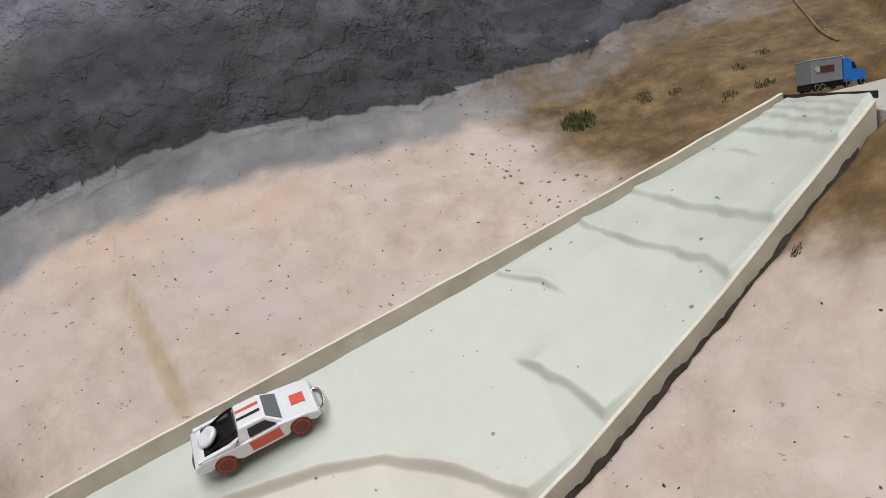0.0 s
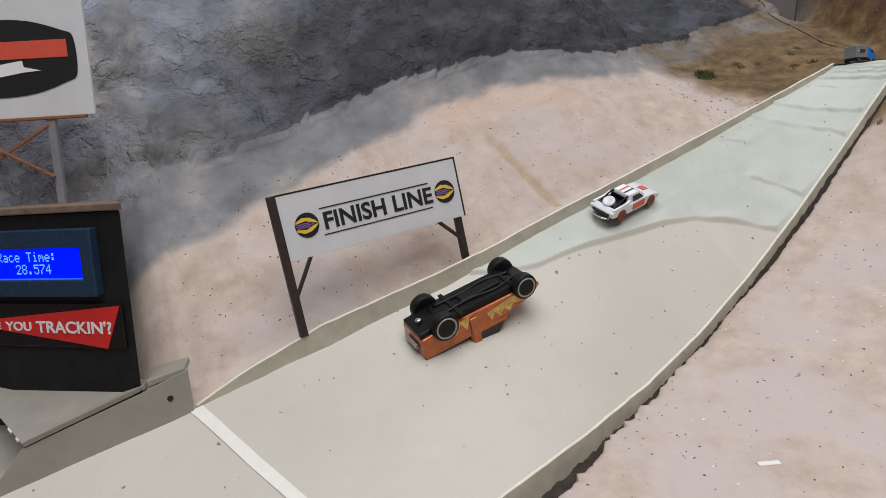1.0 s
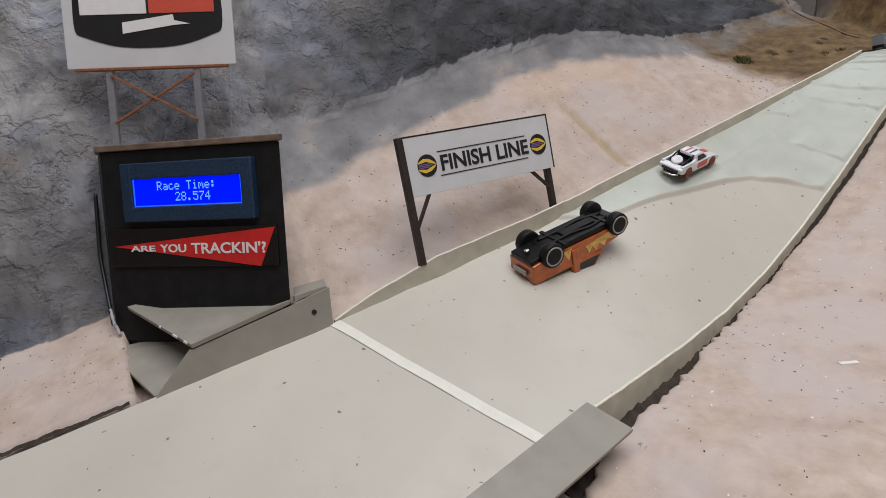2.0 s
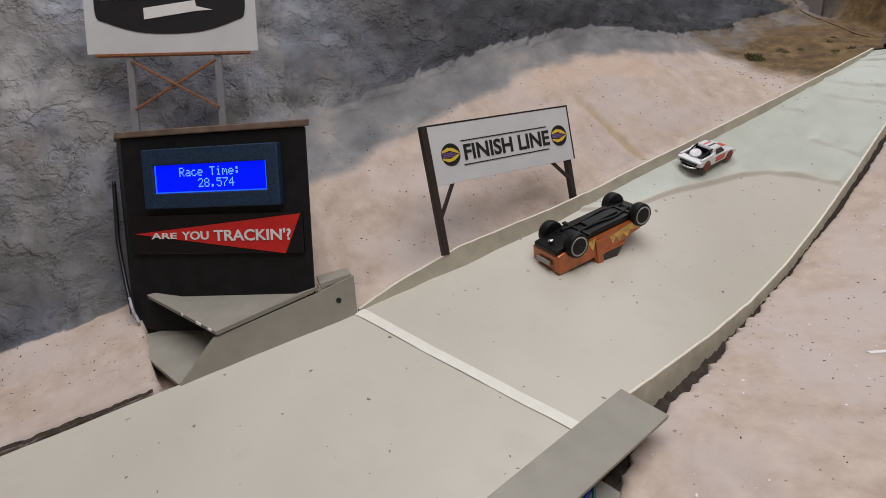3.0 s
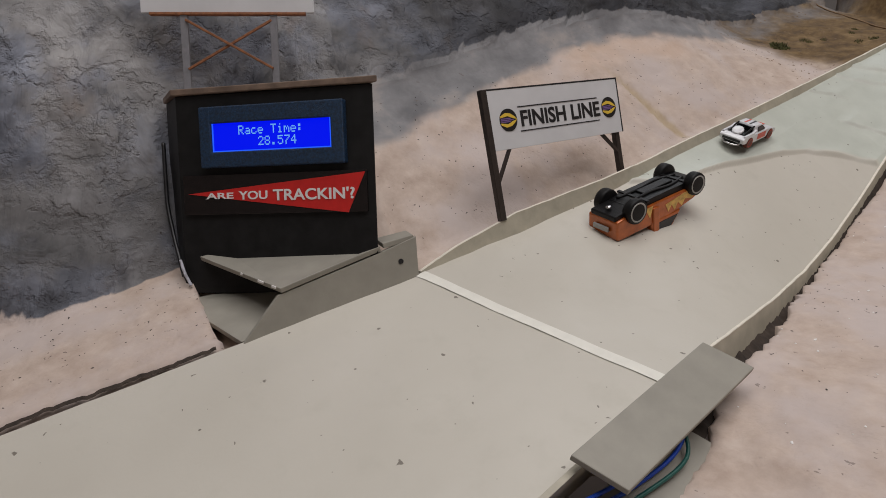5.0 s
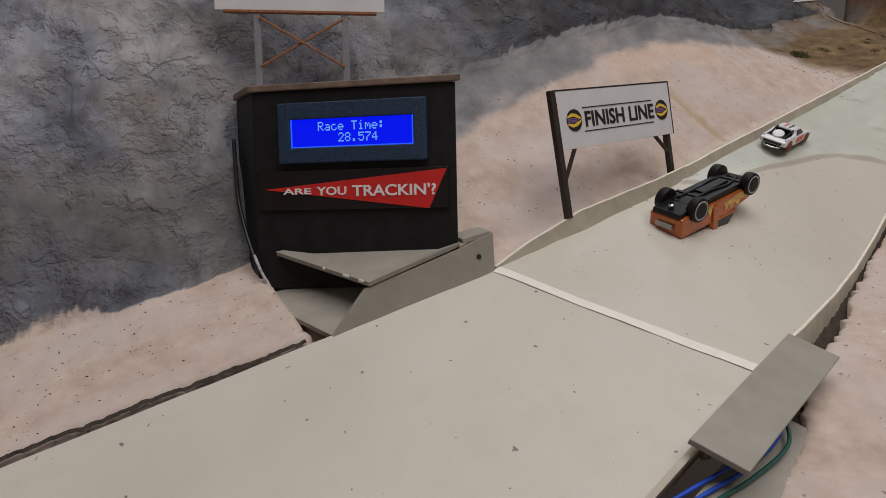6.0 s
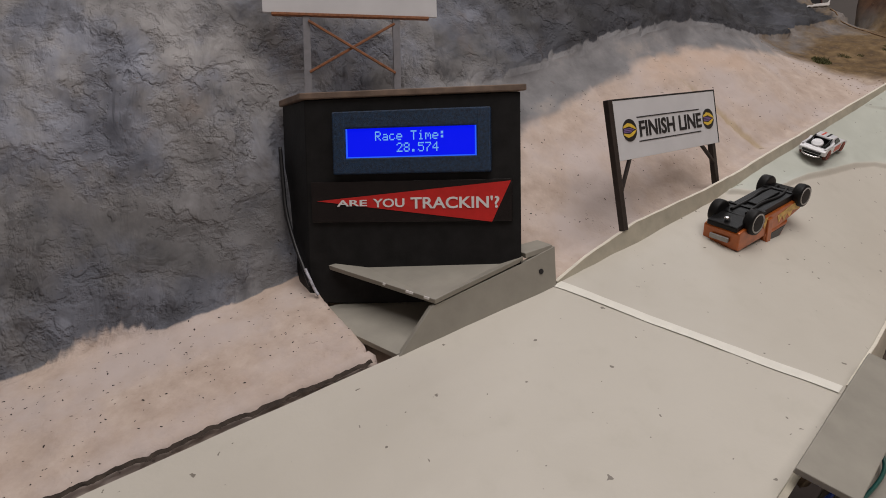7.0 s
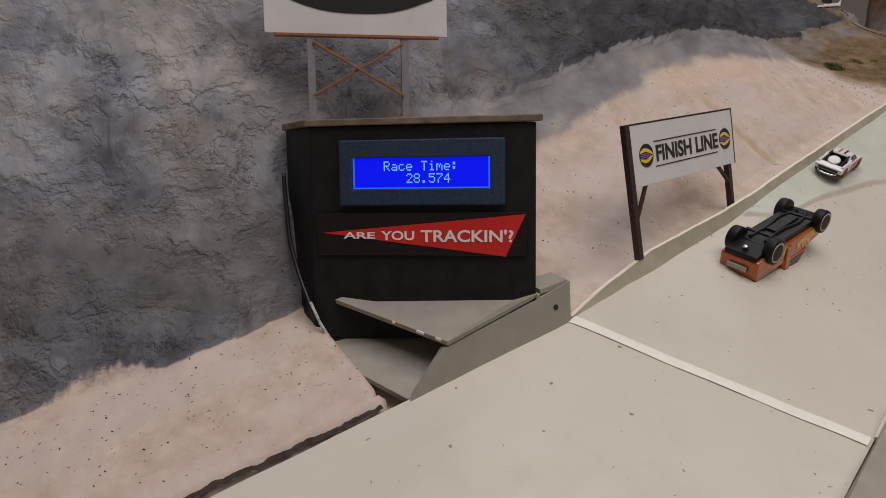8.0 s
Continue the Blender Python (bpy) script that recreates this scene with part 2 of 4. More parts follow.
def bar(a, b, w, d=None, bevel=0.0002, up=(0, 0, 1)):
    """A square bar from a to b."""
    a, b = Vector(a), Vector(b)
    d = d or w
    z = (b - a).normalized()
    x = z.cross(Vector(up))
    x = x.normalized() if x.length > 1e-4 else Vector((1, 0, 0))
    y = z.cross(x)
    m = Matrix((x, y, z)).transposed().to_4x4()
    m.translation = a
    bm = block(-w / 2, w / 2, -d / 2, d / 2, 0, (b - a).length, bevel)
    bm.transform(m)
    return bm


def lathe(profile, segs=32, axis="y"):
    """A turned form: (radius, along) pairs about an axis."""
    bm = bmesh.new()
    rings = []
    for r, h in profile:
        ring = []
        for k in range(segs):
            a = 2 * math.pi * k / segs
            c, s = r * math.cos(a), r * math.sin(a)
            ring.append(bm.verts.new((c, h, s) if axis == "y" else (c, s, h)))
        rings.append(ring)
    for a, b in zip(rings, rings[1:]):
        for k in range(segs):
            bm.faces.new((a[k], a[(k + 1) % segs], b[(k + 1) % segs], b[k]))
    bm.faces.new(rings[0])
    bm.faces.new(rings[-1][::-1])
    return bm


def tube(points, radius, segs=8):
    bm = bmesh.new()
    pts = [Vector(p) for p in points]
    rings = []
    for k, p in enumerate(pts):
        d = (pts[min(k + 1, len(pts) - 1)] - pts[max(k - 1, 0)]).normalized()
        x = d.cross(Vector((0.13, 0.2, 1))).normalized()
        y = d.cross(x)
        rings.append([bm.verts.new(p + radius * (x * math.cos(2 * math.pi * j / segs) + y * math.sin(2 * math.pi * j / segs))) for j in range(segs)])
    for a, b in zip(rings, rings[1:]):
        for k in range(segs):
            bm.faces.new((a[k], a[(k + 1) % segs], b[(k + 1) % segs], b[k]))
    bm.faces.new(rings[0][::-1])
    bm.faces.new(rings[-1])
    return bm


def smooth_line(points, steps=8):
    out = []
    pts = [Vector(p) for p in points]
    for k in range(len(pts) - 1):
        p0, p1, p2, p3 = pts[max(k - 1, 0)], pts[k], pts[k + 1], pts[min(k + 2, len(pts) - 1)]
        for j in range(steps):
            t = j / steps
            out.append(0.5 * ((2 * p1) + (p2 - p0) * t + (2 * p0 - 5 * p1 + 4 * p2 - p3) * t * t + (3 * p1 - p0 - 3 * p2 + p3) * t ** 3))
    out.append(pts[-1])
    return out


def text_mesh(body, size, depth, squeeze=1.0, align="CENTER", bold=0.0):
    """Letters of the built-in font as a mesh, in the x-z plane, facing -y."""
    cu = bpy.data.curves.new("letters", "FONT")
    cu.body, cu.size, cu.align_x, cu.align_y, cu.extrude, cu.resolution_u = body, size, align, "CENTER", depth, 4
    cu.offset = bold
    tmp = bpy.data.objects.new("letters", cu)
    scene.collection.objects.link(tmp)
    bpy.context.view_layer.update()
    mesh = bpy.data.meshes.new_from_object(tmp.evaluated_get(bpy.context.evaluated_depsgraph_get()))
    bpy.data.objects.remove(tmp)
    bpy.data.curves.remove(cu)
    bm = bmesh.new()
    bm.from_mesh(mesh)
    bpy.data.meshes.remove(mesh)
    bm.transform(Matrix.Diagonal((squeeze, 1, 1, 1)))
    bm.transform(Matrix.Rotation(radians(90), 4, "X"))
    return bm


def joined(*parts):
    out = bmesh.new()
    for bm in parts:
        me = bpy.data.meshes.new("tmp")
        bm.to_mesh(me)
        bm.free()
        out.from_mesh(me)
        bpy.data.meshes.remove(me)
    return out


def rough(x, y, z, scale, octaves=4):
    return noise.fractal(Vector((x * scale, y * scale, z * scale)), 0.9, 2.1, octaves, noise_basis="PERLIN_ORIGINAL")


def ease(v, lo, hi):
    t = min(1.0, max(0.0, (v - lo) / (hi - lo)))
    return t * t * (3 - 2 * t)


# ---- the plan: a sloping track between a high left bank and a low right bank ----
END = 0.4365
LEFT = np.array([(0.0, 0.0231, 0.0490, 0.0702, 0.0907, 0.1106, 0.1313, 0.1532, 0.1766),
                 (0.0, 0.0622, 0.1240, 0.1819, 0.2375, 0.2906, 0.3410, 0.3891, 0.4360),
                 (0.0, 0.0176, 0.0383, 0.0597, 0.0788, 0.0976, 0.1168, 0.1368, 0.1573)])
RIGHT = np.array([(0.1249, 0.1348, 0.1424, 0.1490, 0.1561, 0.1653, 0.1781, 0.1959, 0.2202),
                  (0.0000, 0.0513, 0.1026, 0.1538, 0.2051, 0.2564, 0.3076, 0.3589, 0.4102),
                  (-0.0352, -0.0263, -0.0186, -0.0088, 0.0059, 0.0278, 0.0588, 0.1006, 0.1541)])


def low_plane(x, y):
    return (0.4253 * y - 0.2456 * x) / 0.8711


def left_edge(p):
    y = 0.9132 * p
    if p < 0:
        return Vector((0.575 * y, y, low_plane(0.575 * y, y)))
    y = 0.436 * p / END
    return Vector((np.interp(y, LEFT[1], LEFT[0]), y, np.interp(y, LEFT[1], LEFT[2]) + max(0, p - 0.438) * 0.3))


def right_edge(p):
    if p < 0:
        y = 0.9132 * p
        x = 0.1249 + 0.29 * y
        return Vector((x, y, low_plane(x, y)))
    y = 0.4102 * p / END
    return Vector((np.interp(y, RIGHT[1], RIGHT[0]), y, np.interp(y, RIGHT[1], RIGHT[2])))


def bank_xy(p, q):
    """Plan position p along the high bank and q away from the track."""
    b = ease(p, -0.1, 0.05)
    ax, ay = 0.4074 + (0.3979 - 0.4074) * b, 0.9132 + (0.9824 - 0.9132) * b
    nx, ny = -0.9132 + (-0.9268 + 0.9132) * b, 0.4074 + (0.3754 - 0.4074) * b
    return ax * p + nx * q, ay * p + ny * q


# ripples across the track: (u, p) along the crest, and the drop
RIPPLES = [
    ([(-0.05, 0.135), (0.02, 0.139), (0.12, 0.151), (0.2, 0.1735), (0.24, 0.2015), (0.3, 0.2250), (0.38, 0.2530), (0.48, 0.2735), (0.66, 0.2900), (0.8, 0.3005), (1.05, 0.3145)], 0.0056),
    ([(0.43, 0.3205), (0.57, 0.3270), (0.75, 0.3345), (1.05, 0.3420)], 0.0042),
    ([(-0.05, 0.322), (0.04, 0.3280), (0.2, 0.3385), (0.37, 0.3455)], 0.0034),
    ([(-0.05, 0.3570), (0.07, 0.3600), (0.3, 0.3685), (0.57, 0.3785), (0.8, 0.3850), (1.05, 0.3880)], 0.0040),
    ([(-0.05, 0.3765), (0.28, 0.3865), (0.6, 0.3945), (1.05, 0.4045)], 0.0040),
    ([(0.12, 0.4095), (0.3, 0.4120), (0.5, 0.4140)], 0.0008),
    ([(-0.05, 0.4172), (0.33, 0.4215), (1.05, 0.4255)], 0.0026),
    ([(-0.05, 0.4272), (0.3, 0.4275), (1.05, 0.4285)], 0.0018),
    ([(-0.05, 0.4320), (0.48, 0.4310), (1.05, 0.4305)], 0.0015),
    ([(-0.05, 0.4352), (0.46, 0.4342), (1.05, 0.4328)], 0.0008),
]


def ripple(u, p):
    """Height and scarp weight that the ripples add at (u, p)."""
    h = s = 0.0
    for line, drop in RIPPLES:
        us, ps = [a for a, _ in line], [c for _, c in line]
        if p < min(ps) - 0.02 or u < us[0] - 0.02 or u > us[-1] + 0.02:
            continue
        fade = 1.0
        if us[0] > 0:
            fade *= ease(u, us[0] - 0.02, us[0] + 0.12)
        if us[-1] < 1:
            fade *= 1 - ease(u, us[-1] - 0.14, us[-1] + 0.02)
        here = np.interp(u, us, ps)
        slope = (np.interp(u + 0.04, us, ps) - np.interp(u - 0.04, us, ps)) / 0.08 / 0.11
        fade *= 1 - 0.35 * math.sin(u * 9 + drop * 4000) ** 2
        d = (p - here) / math.sqrt(1 + slope * slope) - 0.0008 * rough(u * 2, drop * 900, 0, 3.1, 3)
        if d > -0.004:
            h += 0.62 * drop * fade * ease(d, -0.0013, 0.0002) * math.exp(-max(0, d) / 0.010)
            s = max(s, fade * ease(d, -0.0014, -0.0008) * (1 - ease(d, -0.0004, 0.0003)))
    rim = ease(u, 0.0, 0.025) * (1 - ease(u, 0.96, 1.0))
    return h * rim, s * rim


def track_point(u, p):
    v = left_edge(p).lerp(right_edge(p), u)
    h, s = ripple(u, p)
    v.z += h + 0.0006 * rough(v.x, v.y, 0, 30, 3) + 0.0036 * math.sin(math.pi * min(1, max(0, u))) * ease(p, 0.02, 0.07) * (1 - ease(p, 0.15, 0.25))
    return v, s


def grid_object(name, rows, attrs, material):
    """A sheet from rows of points, with per-point float attributes."""
    nr, nc = len(rows), len(rows[0])
    verts = [tuple(v) for r in rows for v in r]
    faces = [(a * nc + b, a * nc + b + 1, (a + 1) * nc + b + 1, (a + 1) * nc + b) for a in range(nr - 1) for b in range(nc - 1)]
    mesh = bpy.data.meshes.new(name)
    mesh.from_pydata(verts, [], faces)
    for key, values in attrs.items():
        mesh.attributes.new(key, "FLOAT", "POINT").data.foreach_set("value", values)
    mesh.polygons.foreach_set("use_smooth", [True] * len(mesh.polygons))
    mesh.materials.append(MAT[material])
    return new(name, mesh)


def build_track():
    ps = [-0.62 + 0.62 * k / 60 for k in range(60)] + [0.13 * k / 70 for k in range(70)] + [0.13 + (END - 0.13) * k / 470 for k in range(471)]
    rows, upper, scarp = [], [], []
    for p in ps:
        row = []
        for k in range(181):
            u = k / 180
            v, s = track_point(u, p)
            row.append(v)
            crest = np.interp(u, [a for a, _ in RIPPLES[0][0]], [b for _, b in RIPPLES[0][0]])
            upper.append(ease(p, crest - 0.002, crest + 0.006))
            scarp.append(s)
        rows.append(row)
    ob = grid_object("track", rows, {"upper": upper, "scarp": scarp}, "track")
    return tagged(ob, "pale grey-green painted downhill track with cracked ripples", "race track", kind="structure")


build_track()


def track_normal(u, p):
    a = (left_edge(p + 0.01).lerp(right_edge(p + 0.01), u) - left_edge(p - 0.01).lerp(right_edge(p - 0.01), u)).normalized()
    b = (right_edge(p) - left_edge(p)).normalized()
    return b.cross(a).normalized(), a, b


def board_strip(name, label, base, height, thick, outward, ps, material, edge_material):
    """A thin upright board along a line, with a worn pale top edge."""
    root = thing(name, label, "board", kind="structure")
    bm, cap = bmesh.new(), bmesh.new()
    prev = prevc = None
    for p in ps:
        b, o = base(p), outward
        h = height(p) + 0.0003 * rough(p * 3, 1.7, 0, 30, 3)
        lo, li = b + Vector((0, 0, -0.03)), b + o * thick + Vector((0, 0, -0.03))
        ti, to = b + Vector((0, 0, h)), b + o * thick + Vector((0, 0, h))
        ring = [bm.verts.new(q) for q in (lo, ti, to, li)]
        ringc = [cap.verts.new(q) for q in (ti + Vector((0, 0, -0.0001 + 0.0002 * rough(p, 5.1, 0, 90, 3))) - o * 0.0001, ti + Vector((0, 0, 0.0002)), to + Vector((0, 0, 0.0002)), to + Vector((0, 0, -0.0002)) + o * 0.0001)]
        for r, q, m in ((ring, prev, bm), (ringc, prevc, cap)):
            if q:
                for k in range(4):
                    m.faces.new((q[k], q[(k + 1) % 4], r[(k + 1) % 4], r[k]))
            else:
                m.faces.new(r)
        prev, prevc = ring, ringc
    bm.faces.new(prev[::-1])
    cap.faces.new(prevc[::-1])
    part("board", bm, material, root)
    part("top_edge", cap, edge_material, root, "worn pale top edge of the board")
    return root


OUT_LEFT = Vector((-0.9268, 0.3754, 0))
OUT_RIGHT = Vector((0.955, -0.295, 0))
board_strip("side_board", "cream painted side board along the track's high bank", left_edge,
            lambda p: np.interp(p, (0, 0.02, 0.06, 0.144, 0.147, 0.3, 0.43), (0.001, 0.006, 0.0115, 0.0080, 0.0072, 0.0062, 0.0034)),
            0.0022, OUT_LEFT, [0.0005 + 0.435 * k / 140 for k in range(141)], "board", "board_edge")
board_strip("side_board", "cream painted side board along the track's low bank", right_edge,
            lambda p: np.interp(p, (0.0, 0.1, 0.2, 0.43), (0.0012, 0.0012, 0.0004, 0.0004)),
            0.0014, OUT_RIGHT, [0.0005 + 0.435 * k / 140 for k in range(141)], "board", "board_edge")


# ---- the banks: one sheet each ----
ZONES = ("peach", "ochre", "pale", "stone", "rust", "stain", "dark")


def left_bank():
    rows, zones = [], {k: [] for k in ZONES}
    ps = [-0.5 + 0.0026 * k for k in range(440)]
    qs = [-0.012 + 0.0018 * k for k in range(74)] + [0.1215 + 0.003 * k for k in range(60)]
    for p in ps:
        row = []
        edge = left_edge(min(p if p < 0 else 0.9836 * p, 0.438))
        start = 0.12 * max(0, -p) + 0.0016 * rough(p * 5, 6.3, 0, 26, 4) if p < 0 else 0.004
        far = ease(p, 0.22, 0.42)
        base = edge.z + max(0, p - 0.438) * 0.25
        wall = 0.093 + 0.2 * max(0, -p - 0.13)
        w = ease(p, -0.075, 0.0)
        grey_line = np.interp(p, (-0.02, 0.02, 0.11, 0.18, 0.24, 0.3, 0.4, 0.5), (0.07, 0.076, 0.092, 0.096, 0.086, 0.068, 0.044, 0.036))
        rock_line = grey_line + np.interp(p, (-0.02, 0.02, 0.11, 0.18, 0.3), (0.024, 0.022, 0.012, 0.008, 0.004))
        for q in qs:
            d = q - start
            foot = 0.018
            up = 1.36 * max(0, d - foot) + 0.7 * max(0, d - 0.085) + 0.004 * ease(d, 0, foot)
            up_far = 0.42 * max(0, d - 0.02) + 0.25 * max(0, d - 0.1) + 0.004 * ease(d, 0, foot)
            hi = up * (1 - far) + up_far * far
            lo = 0.0048 * ease(d, -0.0004, 0.0016) + 0.35 * max(0, min(q, wall) - start) + 4.6 * max(0, q - wall) - 1.5 * max(0, q - wall - 0.03)
            z = base + hi * w + lo * (1 - w)
            mound = ease(p - 0.4 * (q - 0.11), 0.545, 0.57) * (1 - ease(q, 0.115, 0.14))
            z += 0.05 * mound - 1.5 * max(0, p - 0.53) * (1 - mound) * ease(q, 0.08, 0.13)
            x, y = bank_xy(p, q)
            n1, n2 = rough(x, y, z * 1.2, 24, 5), rough(x + 3, y, z * 2.2, 85, 4)
            rise = hi + 0.006 * n1 + 0.002 * n2
            e_up = ease(rise, rock_line + 0.007, rock_line + 0.0105)
            e_low = ease(q + 0.005 * n1, wall - 0.006, wall + 0.002)
            rock = e_up * w + e_low * (1 - w)
            steep = max(rock, 0.12)
            # the pit under the shelf board
            pit_edge = -0.0945 + 0.0025 * rough(q * 6, 2.2, 0, 24, 3)
            if q < 0.082:
                z -= 0.016 * ease(p, pit_edge - 0.002, pit_edge + 0.0015) * (1 - ease(p, -0.03, -0.012)) * (1 - ease(q, 0.074, 0.082))
            line = 0.207 - 0.55 * (d - 0.03)
            seam = max(0, 1 - abs(p - line + 0.070 + 0.002 * n2) / 0.0030) * ease(d, 0.045, 0.06) * (1 - ease(d, 0.085, 0.10)) + max(0, 1 - abs(p - line + 0.002 * n2) / 0.0032) * ease(d, 0.02, 0.03) * (1 - ease(d, 0.085, 0.10))
            amp = 0.0011 + 0.0034 * steep
            off = amp * n1 + 0.0012 * (0.4 + steep) * n2 + 0.0034 * rock + 0.0022 * steep * max(0, rough(x, y, z * 3, 140, 2)) + 0.0030 * steep * (0.5 - abs(rough(x + 7, y, z * 1.6, 46, 4))) - 0.0022 * seam
            if d < 0.004:
                z -= 0.030 * ease(0.004 - d, 0, 0.012)
            row.append(Vector((x, y, z)) + Vector((0.55, -0.35, 0.75)) * off * ease(d, -0.002, 0.01 if p > 0 else 0.003))
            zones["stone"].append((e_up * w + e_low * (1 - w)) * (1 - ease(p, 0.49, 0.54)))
            # darker at wall foot and up-track: rock paint plus brightness put into colour
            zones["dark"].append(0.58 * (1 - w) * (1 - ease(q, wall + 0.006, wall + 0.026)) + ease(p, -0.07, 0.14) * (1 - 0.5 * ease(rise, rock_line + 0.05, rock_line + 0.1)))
            zones["pale"].append(ease(rise, grey_line - 0.017, grey_line + 0.001) * w * (1 - 0.5 * far))
            zones["peach"].append(ease(rise, grey_line - 0.036, grey_line - 0.018) * ease(p, 0.13, 0.18) * (1 - ease(p, 0.25, 0.30)) * 0.6)
            zones["ochre"].append(ease(p + 0.35 * d, 0.355, 0.43))
            zones["rust"].append(mound)
            zones["stain"].append(max(0, 1 - abs(p - line) / 0.0055) * ease(0.085 - d, 0.0, 0.05) * ease(d, 0.01, 0.02))
        rows.append(row)
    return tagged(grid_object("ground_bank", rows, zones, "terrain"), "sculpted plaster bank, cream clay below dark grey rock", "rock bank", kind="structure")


def right_bank():
    rows, zones = [], {k: [] for k in ZONES}
    for k in range(420):
        p = -0.55 + 0.0026 * k
        edge = right_edge(min(p, 0.436))
        rise_end = max(0, p - 0.436)
        row = []
        jag = 0.0014 * rough(p * 5, 4.2, 0, 22, 4) + 0.0012 * rough(p * 5, 1.2, 0, 90, 3)
        gap = 0.0027 + 1.4 * jag * (0.6 + 1.0 * (1 - ease(p, 0.1, 0.24))) + 0.0062 * (1 - ease(p, 0.05, 0.20)) + 0.012 * (1 - ease(p, -0.02, 0.03)) + 0.0012 * ease(p, 0.24, 0.30) * (1 - ease(p, 0.36, 0.40))
        top = -0.0030 - 0.0050 * (1 - ease(p, 0.06, 0.135)) - 0.012 * (1 - ease(p, -0.01, 0.05)) - 0.0012 * ease(p, 0.25, 0.31)
        for j in range(130):
            d = 0.0012 * j + 0.00002 * j * j
            n1, n2 = rough(edge.x + d, edge.y, 0, 20, 4), rough(edge.x + d, edge.y + 2, 0, 110, 4)
            z = edge.z + rise_end * 0.28 + top - 0.16 * d + 0.0022 * n1 * ease(d, 0, 0.02) + 0.0008 * n2
            dd = d + gap
            if j == 0:
                z -= 0.06
            elif j < 4:
                z -= 0.0003 * (4 - j) ** 1.3
            row.append(Vector((edge.x + 0.955 * dd, edge.y - 0.295 * dd + rise_end * 0.9, z)))
            for key in zones:
                zones[key].append(0.0)
            zones["ochre"][-1] = ease(p - 0.3 * d, 0.375, 0.42)
            zones["peach"][-1] = 0.1
        rows.append(row)
    return tagged(grid_object("ground_shoulder", rows, zones, "terrain"), "pinkish plaster ground with a broken edge beside the track", "ground", kind="structure")


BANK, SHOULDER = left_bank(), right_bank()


def crevice():
    """Earth that fills the crack between the low side board and the plaster ground, the crack's shade put into its dark
    colour.
    """
    rows = []
    for k in range(430):
        p = 0.0 + 0.0010 * k
        edge = right_edge(p)
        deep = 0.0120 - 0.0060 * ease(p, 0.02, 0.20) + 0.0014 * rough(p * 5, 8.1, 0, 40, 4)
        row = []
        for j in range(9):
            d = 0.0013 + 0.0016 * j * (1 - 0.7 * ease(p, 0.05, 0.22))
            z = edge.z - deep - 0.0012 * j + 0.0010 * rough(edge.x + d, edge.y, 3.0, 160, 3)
            row.append(Vector((edge.x + 0.955 * d, edge.y - 0.295 * d, z)))
        rows.append(row)
    flat = {k: [0.0] * (430 * 9) for k in ZONES}
    return tagged(grid_object("soil_shade_bed", rows, flat, "soil"), "dark earth in the crack beside the track, coloured to hold its shade", "soil", kind="structure")


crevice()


def clay_crack():
    """Thin uneven dark strip where the clay meets the lower track, the crack's shade drawn as colour."""
    bm, prev = bmesh.new(), None
    for k in range(420):
        p = -0.098 - 0.00095 * k
        e = left_edge(p)
        start = 0.12 * -p + 0.0016 * rough(p * 5, 6.3, 0, 26, 4)
        x, y = bank_xy(p, start - 0.0006)
        w = 0.0003 + 0.0011 * rough(p * 4, 2.2, 0, 60, 4)
        z = low_plane(x, y) + 0.0006
        ring = [bm.verts.new((x + a * 0.9132, y - a * 0.4074, z + b)) for a, b in ((max(-0.0010, w), -0.0004), (-0.0006, 0.0002 + 0.3 * abs(w)), (-0.0018, 0.0008))]
        if prev:
            bm.faces.new((prev[0], prev[1], ring[1], ring[0]))
            bm.faces.new((prev[1], prev[2], ring[2], ring[1]))
        prev = ring
    tagged(obj("crack_shade_strip", bm, "soil"), "dark uneven strip drawn as the shaded crack between the clay and the track", "crack", kind="structure")


clay_crack()

# ---- finish line ----
bm = bmesh.new()
prev = None
for k in range(41):
    u = 0.003 + 0.99 * k / 40
    pair = []
    for p in (-0.0028 - 0.0022 * u, 0.0026 - 0.0026 * u):
        v = left_edge(p).lerp(right_edge(p), u)
        v.z += 0.0006 * rough(v.x, v.y, 0, 30, 3) + 0.0005
        pair.append(bm.verts.new(v))
    if prev:
        bm.faces.new((prev[0], pair[0], pair[1], prev[1]))
    prev = pair
ob = obj("finish_stripe", bm, "white_line")
tagged(ob, "white painted finish stripe across the track", "road marking", kind="structure")

# ---- timer box ----
FACE = Matrix.Translation((-0.0110, -0.0195, 0.0)) @ Matrix.Rotation(math.atan2(0.3909, 0.9204), 4, "Z")


# rows of a five by seven dot grid for each character of the display
DOTS = {"R": (30, 17, 17, 30, 20, 18, 17), "a": (0, 0, 14, 1, 15, 17, 15), "c": (0, 0, 14, 16, 16, 17, 14), "e": (0, 0, 14, 17, 31, 16, 14),
        "T": (31, 4, 4, 4, 4, 4, 4), "i": (4, 0, 12, 4, 4, 4, 14), "m": (0, 0, 26, 21, 21, 17, 17), ":": (0, 12, 12, 0, 12, 12, 0),
        "2": (14, 17, 1, 2, 4, 8, 31), "8": (14, 17, 17, 14, 17, 17, 14), ".": (0, 0, 0, 0, 0, 12, 12), "5": (31, 16, 30, 1, 1, 17, 14),
        "7": (31, 1, 2, 4, 8, 8, 8), "4": (2, 6, 10, 18, 31, 2, 2)}


